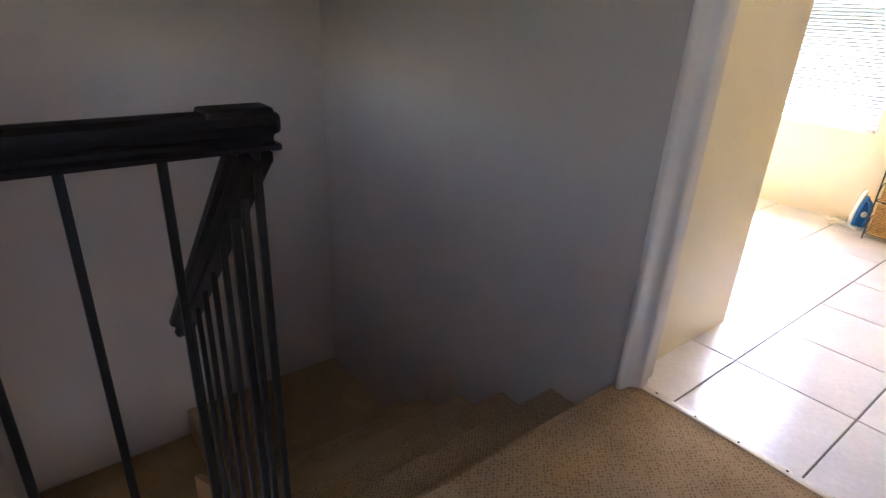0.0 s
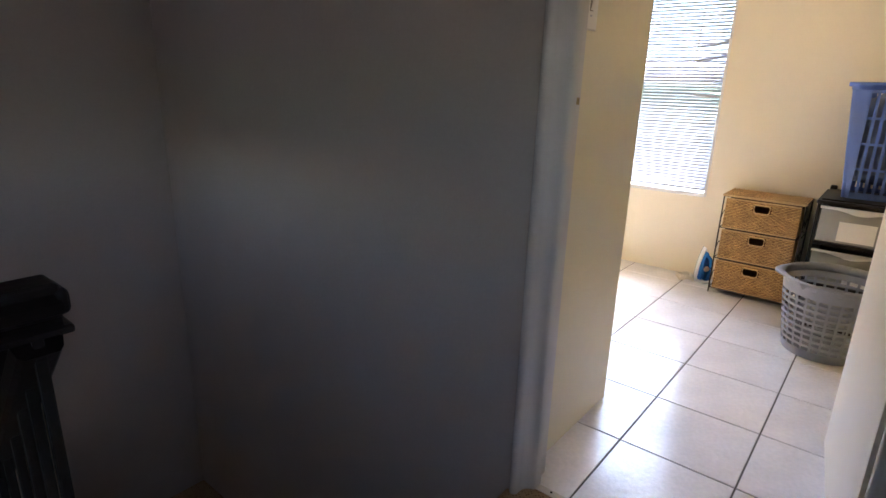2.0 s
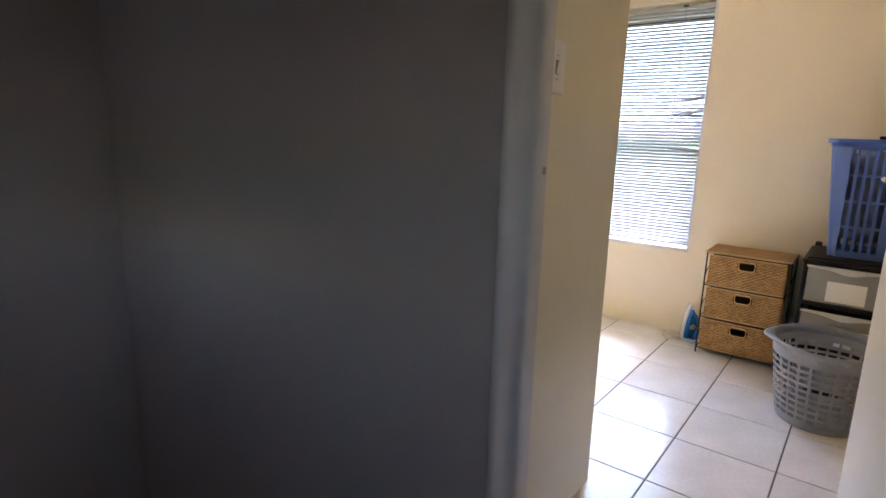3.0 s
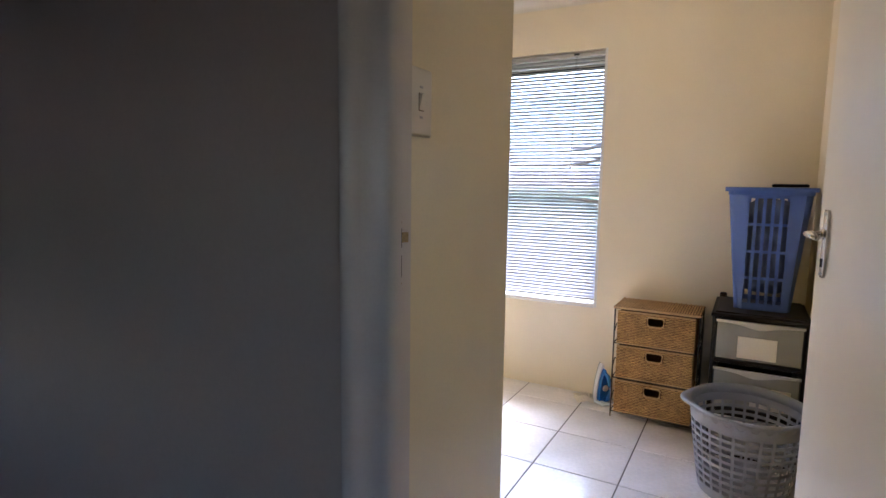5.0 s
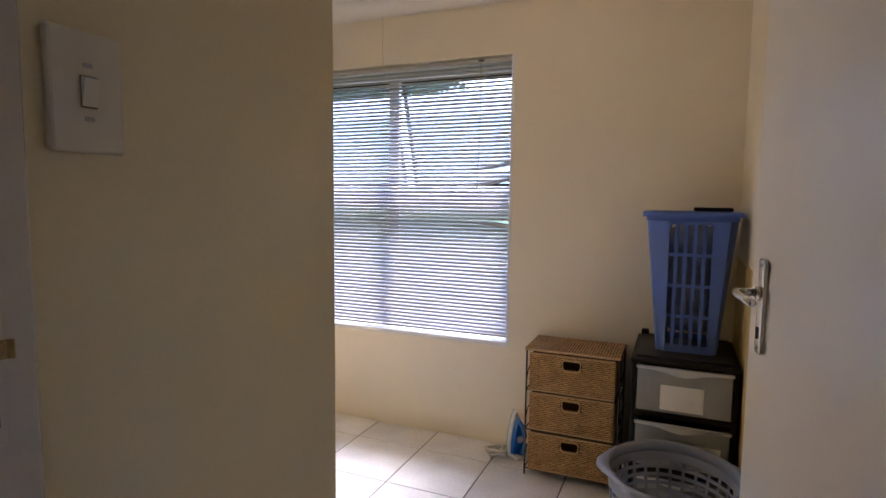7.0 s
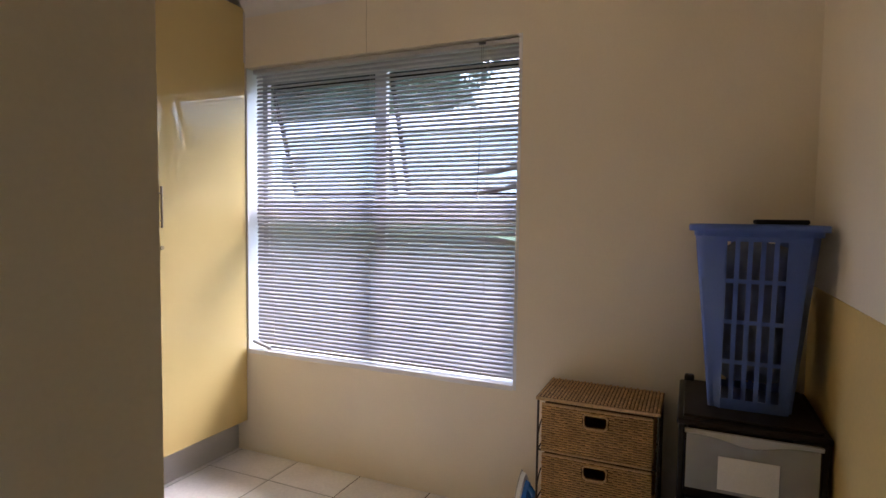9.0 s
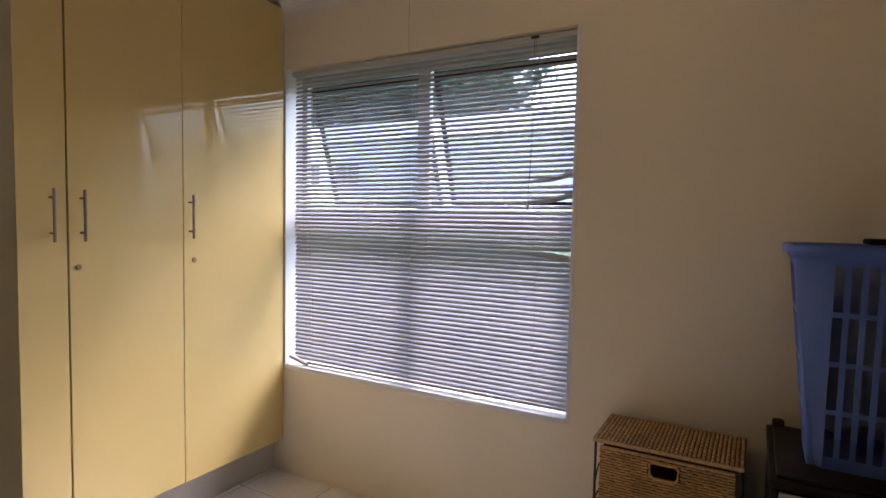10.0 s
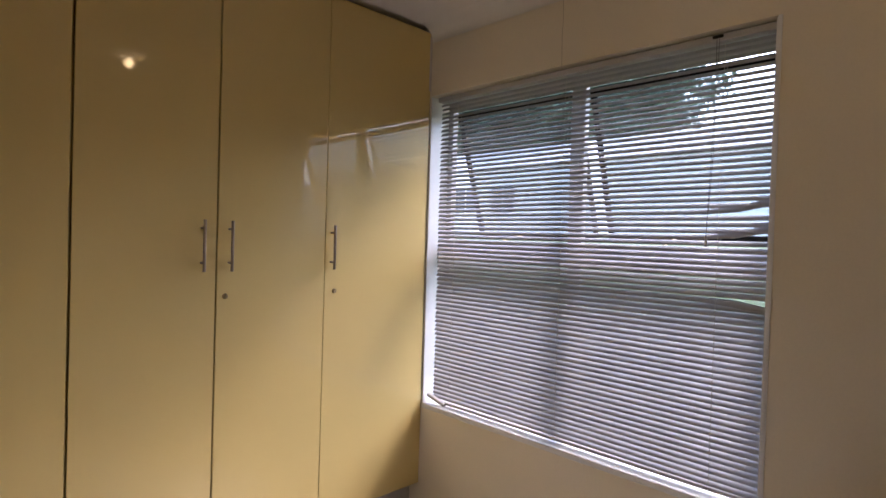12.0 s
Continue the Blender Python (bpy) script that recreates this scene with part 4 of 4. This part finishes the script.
def build_blue_basket():
    b = thing("blue_hamper", (4.372, 0.684, 0.7355), "tall tapered blue plastic laundry hamper holding blue-grey clothes", "laundry hamper")
    H = 0.602
    ncol = 5
    us, kinds = [], []
    # perimeter in quarters: each side has ncol slots between solid corners
    for side in range(4):
        us.append(side)
        kinds.append(0)
        lo, hi = (0.26, 0.76) if side != 3 else (0.38, 0.88)
        step = (hi - lo) / ncol
        for i in range(ncol):
            us += [side + lo + step * i, side + lo + step * (i + 0.62)]
            kinds += [1, 0]
        us.append(side + hi)
        kinds.append(0)
        us.append(side + 0.92)
        kinds.append(0)
    us.append(4)
    vs, rows = [0.0, 0.035], [0]
    for r in range(4):
        z = 0.035 + 0.528 * r / 4
        vs += [z + 0.119, z + 0.528 / 4]
        rows += [1, 0]
    vs += [H - 0.01]
    rows += [0]

    def lateral(t, h):
        """Slot columns stay parallel while the corners flare with the taper."""
        if abs(t) <= 0.54:
            return t / 0.54 * 0.096
        return math.copysign(0.096 + (h - 0.096) * (abs(t) - 0.54) / 0.46, t)

    def hole(i, j):
        return kinds[i] == 1 and rows[j] == 1
    # walk the sides in one sense: west, south, east, north
    def closed(u, z):
        side, s = int(u) % 4, u - int(u)
        t = 2 * s - 1
        f = z / H
        hx, hy = 0.115 + 0.060 * f, 0.118 + 0.060 * f
        pull = max(0.0, abs(t) - 0.60) / 0.40
        n = 1 - 0.13 * pull ** 2.2
        k = 1 - 0.13 * pull ** 2.2
        my, mx = lateral(t, hy) * k, lateral(t, hx) * k
        if side == 0:
            return (-n * hx, -my, z)
        if side == 1:
            return (mx, -n * hy, z)
        if side == 2:
            return (n * hx, my, z)
        return (-mx, n * hy, z)
    perforated(closed, us, vs, hole, M_BLUE, "hamper_wall", b, -0.003)
    bm = bmesh.new()
    prof = [(-0.003, -0.03), (0.003, -0.03), (0.004, -0.006), (0.016, -0.006), (0.017, -0.014), (0.020, -0.014), (0.021, 0.003), (0.017, 0.007), (0.0, 0.007), (-0.004, 0.002)]
    rings = []
    M = 64
    for i in range(M):
        u = 4 * i / M
        x, y, z = closed(u, H)
        d = Vector((x, y, 0)).normalized()
        rings.append([bm.verts.new((x + d.x * pr, y + d.y * pr, H - 0.007 + pz)) for pr, pz in prof])
    for i in range(M):
        p, q = rings[i], rings[(i + 1) % M]
        for k in range(len(prof)):
            bm.faces.new((p[k], q[k], q[(k + 1) % len(prof)], p[(k + 1) % len(prof)]))
    bmesh.ops.recalc_face_normals(bm, faces=bm.faces[:])
    part("rim", bm, M_BLUE, b, smooth=True)
    bm = bmesh.new()
    add_box(bm, -0.108, 0.108, -0.110, 0.110, 0.008, 0.014, 0.003)
    for sx in (-1, 1):
        for sy in (-1, 1):
            add_box(bm, sx * 0.085 - 0.02, sx * 0.085 + 0.02, sy * 0.085 - 0.02, sy * 0.085 + 0.02, 0.0, 0.010, 0.003, 1)
    part("base", bm, M_BLUE, b)
    # clothes inside
    bm = bmesh.new()
    bmesh.ops.create_icosphere(bm, subdivisions=4, radius=1.0)
    for v in bm.verts:
        n = v.co.normalized()
        q = (n.x ** 4 + n.y ** 4) ** 0.25 or 1.0
        w = 0.110 * min(1.0, 1.7 * math.hypot(n.x, n.y)) * (1 + 0.14 * noise.noise(n * 2.6) + 0.06 * noise.noise(n * 7))
        v.co = Vector((n.x / q * w, n.y / q * w, 0.29 + n.z * (0.235 + 0.03 * noise.noise(n * 3))))
    o = tagged(link("clothes", bm, M_CLOTH, True), "blue-grey crumpled clothes heaped inside the blue hamper", "clothes")
    o.location = (4.375, 0.684, 0.755)
    bm = bmesh.new()
    add_box(bm, -0.06, 0.06, -0.078, 0.078, 0.0, 0.016, 0.006, 2)
    o = tagged(link("black_tray", bm, M_PAD), "flat black plastic tray lying across the hamper rim", "tray")
    o.location = (4.46, 0.597, 0.7355 + H + 0.001)


def build_iron():
    iron = thing("steam_iron", (4.545, 1.495, 0.0), "blue and white steam iron standing on its heel on the tiles", "iron")
    def lens(bm, depth0, depth1, scale, shift=0.0):
        """Pointed soleplate outline, standing on its heel: width along y, height along z, extruded along x."""
        pts = []
        for i in range(13):
            f = i / 12
            pts.append((0.052 * scale * math.cos(f * math.pi / 2) ** 0.75 if f < 1 else 0.0, 0.01 + 0.27 * scale * f + shift))
        poly = [(y, z) for y, z in pts] + [(-y, z) for y, z in pts[::-1][1:]]
        add_prism(bm, poly, "x", depth0, depth1)
    bm = bmesh.new()
    lens(bm, 0.030, 0.036, 1.0)
    plate = part("soleplate", bm, M_STEEL, iron)
    bm = bmesh.new()
    lens(bm, -0.002, 0.030, 0.97, 0.002)
    part("body", bm, M_IRONWHITE, iron, "white plastic body")
    bm = bmesh.new()
    lens(bm, -0.034, -0.002, 0.82, 0.012)
    part("water_tank", bm, M_IRONBLUE, iron, "blue water tank")
    bm = bmesh.new()
    add_path(bm, [(-0.03, 0, 0.215), (-0.062, 0, 0.20), (-0.085, 0, 0.15), (-0.088, 0, 0.09), (-0.07, 0, 0.04), (-0.03, 0, 0.02)], 0.014, 10)
    part("handle", bm, M_IRONBLUE, iron, smooth=True)
    bm = bmesh.new()
    add_tube(bm, (-0.036, 0, 0.11), (-0.044, 0, 0.11), 0.022, 0.020, 16)
    part("dial", bm, M_IRONWHITE, iron)
    box_part("heel", (-0.085, 0.036, -0.052, 0.052, 0.0, 0.018), M_IRONWHITE, iron, 0.006)
    iron.rotation_euler = (0, 0, radians(52))
    iron.scale = (0.88, 0.88, 0.88)
    cord = bmesh.new()
    pts = []
    for i in range(60):
        a = i * 0.55
        r = 0.036 + 0.014 * math.sin(i * 1.7)
        pts.append((4.50 + r * math.cos(a), 1.590 + 1.3 * r * math.sin(a), 0.006 + 0.035 * i / 60 + 0.006 * math.sin(i * 2.1)))
    add_path(cord, pts, 0.0052, 6)
    tagged(link("power_cord", cord, mat("cream_cable", (0.74, 0.67, 0.55), 0.6, grain=0.1), True), "cream power cord bundled on the floor beside the iron", "cable")


def build_lamp():
    lamp = thing("ceiling_lamp", (LAMP[0], LAMP[1], CEIL + 0.002), "bare warm bulb in a white ceiling holder, switched on", "ceiling lamp")
    bm = bmesh.new()
    add_tube(bm, (0, 0, -0.010), (0, 0, 0.0), 0.040, 0.043, 24)
    add_tube(bm, (0, 0, -0.018), (0, 0, -0.010), 0.014, 0.016, 16)
    part("holder", bm, M_IRONWHITE, lamp)
    bm = bmesh.new()
    bmesh.ops.create_uvsphere(bm, u_segments=20, v_segments=12, radius=0.025)
    bmesh.ops.translate(bm, verts=bm.verts[:], vec=(0, 0, LAMP[2] - CEIL - 0.002))
    bulb = part("bulb", bm, M_BULB, lamp, "glowing warm bulb", smooth=True)
    bulb.visible_shadow = False


# ---- outdoors ----
def ground_z(x):
    if x < 4.9:
        return -3.2
    return -0.30 + 0.125 * min(x - 4.9, 16.0)


def build_outdoors():
    bm = bmesh.new()
    xs = [-900, -60, 4.835, 4.845, 5.5, 8, 11, 14, 17, 20.9, 40, 120, 900]
    ys = [-900, -60, -20, -8, 0, 4, 10, 20, 60, 900]
    grid = []
    for x in xs:
        z = -3.2 if x < 4.84 else ground_z(max(x, 4.9))
        grid.append([bm.verts.new((x, y, z + (0.08 * math.sin(y * 0.7 + x) if 6 < x < 30 and abs(y) < 30 else 0))) for y in ys])
    for i in range(len(xs) - 1):
        for j in range(len(ys) - 1):
            bm.faces.new((grid[i][j], grid[i + 1][j], grid[i + 1][j + 1], grid[i][j + 1]))
    bmesh.ops.recalc_face_normals(bm, faces=bm.faces[:])
    structure("ground", bm, M_GRASS, "sloping green lawn outside the window", "lawn")

    # Unseen slab over the grass, added so the hall openings get neutral bounce.
    bm = bmesh.new()
    add_box(bm, -25, 4.83, -25, 25, -3.19, -3.15)
    structure("pavement", bm, M_PAVING, "unseen grey concrete yard added for neutral bounce light into the hall", "pavement")

    house = thing("house", (21.5, 12.0, ground_z(21.5) - 0.05), "long white plastered house with dark windows and a low grey roof", "house")
    # The long southern run is added out of view as a bright reflection for the wardrobe.
    bm = bmesh.new()
    add_box(bm, 0, 6, -40, 13, 0, 2.9)
    part("wall", bm, M_FACADE, house)
    bm = bmesh.new()
    add_prism(bm, [(-0.06, 2.88), (6.06, 2.88), (3.0, 4.3)], "y", -40.5, 13.5)
    part("roof", bm, M_ROOF, house)
    for y in (-10.5, -7.2, 4.5, 6.7, 11.4):
        bm = bmesh.new()
        add_box(bm, -0.04, 0.02, y - 0.7, y + 0.7, 0.95, 2.15, 0.01, 1)
        window = part("window", bm, M_FACADE, house)
        for s in (-1, 1):
            bm = bmesh.new()
            add_box(bm, -0.055, -0.03, y + s * 0.34 - 0.29, y + s * 0.34 + 0.29, 1.03, 2.07)
            part("pane", bm, M_PANE, window)


def build_tree(x, y, height, spread, seed):
    rng = random.Random(seed)
    z = ground_z(x) - 0.1
    tree = thing("tree", (x, y, z), "leafy green garden tree with a spreading crown", "tree", "trees in the garden")
    bm = bmesh.new()
    add_tube(bm, (0, 0, 0), (0.1, 0.05, height * 0.45), 0.20, 0.12, 10)
    limbs = []
    for k in range(7):
        a = k * 2.4 + rng.uniform(-0.4, 0.4)
        e = (spread * 0.6 * math.cos(a), spread * 0.6 * math.sin(a), height * rng.uniform(0.6, 0.85))
        add_tube(bm, (0.1, 0.05, height * rng.uniform(0.30, 0.45)), e, 0.07, 0.025, 7)
        limbs.append(Vector(e))
    part("trunk", bm, M_BARK, tree)
    verts, faces = [], []
    for c in range(170):
        base = limbs[c % 7] * rng.uniform(0.7, 1.2) + Vector((rng.gauss(0, spread * 0.22), rng.gauss(0, spread * 0.22), rng.gauss(-0.04 * height, height * 0.13)))
        for _ in range(170):
            p = base + Vector((rng.gauss(0, 0.5), rng.gauss(0, 0.5), rng.gauss(0, 0.4)))
            q = Euler((rng.uniform(0, 6.3), rng.uniform(0, 6.3), rng.uniform(0, 6.3))).to_matrix()
            s = rng.uniform(0.11, 0.21)
            i = len(verts)
            for u, v in ((-1, 0), (0, -0.45), (1, 0), (0, 0.45)):
                verts.append(p + q @ Vector((u * s, v * s, 0)))
            faces.append((i, i + 1, i + 2, i + 3))
    d = bpy.data.meshes.new("crown")
    d.from_pydata(verts, [], faces)
    d.materials.append(M_LEAF)
    o = new("crown", d)
    o.parent = tree
    tagged(o, kind="stuff")


# ---- build ----
build_hall()
build_stairs()
build_balustrade()
build_laundry()
build_doorway()
build_door()
build_window()
build_outdoors()
for tx, ty, th, ts, seed in ((32.0, 30.0, 15.0, 6.5, 1), (33.0, 22.5, 14.0, 6.5, 3), (32.0, 16.8, 15.5, 5.6, 4), (32.0, 37.0, 13.0, 6.0, 6),
                               (41.0, 44.0, 17.0, 7.5, 7), (42.0, 35.0, 18.0, 7.5, 8), (41.0, 26.0, 17.0, 7.5, 9), (42.0, 22.0, 18.0, 6.5, 10)):
    build_tree(tx, ty, th, ts, seed)
build_wardrobe()
build_crate_drawers()
build_wicker_drawers()
build_blue_basket()
build_grey_basket()
build_blind()
build_iron()
build_lamp()
build_switch()


def build_floor():
    bm = bmesh.new()
    add_box(bm, 1.979, FX, RY, CY + 0.62, -0.2, -0.003)
    floor = structure("floor", bm, M_GROUT, "cream ceramic tiled laundry floor with dark grout lines", "floor")
    pitch, joint = 0.4, 0.006
    shared = {}
    for i in range(7):
        for j in range(8):
            xa, xb = max(2.0 + pitch * i, 1.983), min(2.0 + pitch * (i + 1), FX)
            ya, yb = max(0.4 + pitch * j, RY), min(0.4 + pitch * (j + 1), CY + 0.12)
            if i == 0:
                xa = 1.9765 - joint / 2
            if xb - xa < 0.02 or yb - ya < 0.02 or xa >= FX - 0.02:
                continue
            if xb <= PX - 0.2 and ya > PY:
                continue
            if xb <= PX + 0.2 and ya >= PY + 0.2 and xb < PX + 0.01:
                continue
            wx, wy = round(xb - xa - joint, 4), round(yb - ya - joint, 4)
            if (wx, wy) not in shared:
                bm = bmesh.new()
                add_box(bm, -wx / 2, wx / 2, -wy / 2, wy / 2, -0.006, 0.0, 0.0015, 1)
                d = bpy.data.meshes.new("tile")
                bm.to_mesh(d)
                bm.free()
                d.materials.append(M_TILE)
                shared[(wx, wy)] = d
            o = new("tile", shared[(wx, wy)])
            o.parent = floor
            o.location = ((xa + xb) / 2, (ya + yb) / 2, 0.0)


build_floor()
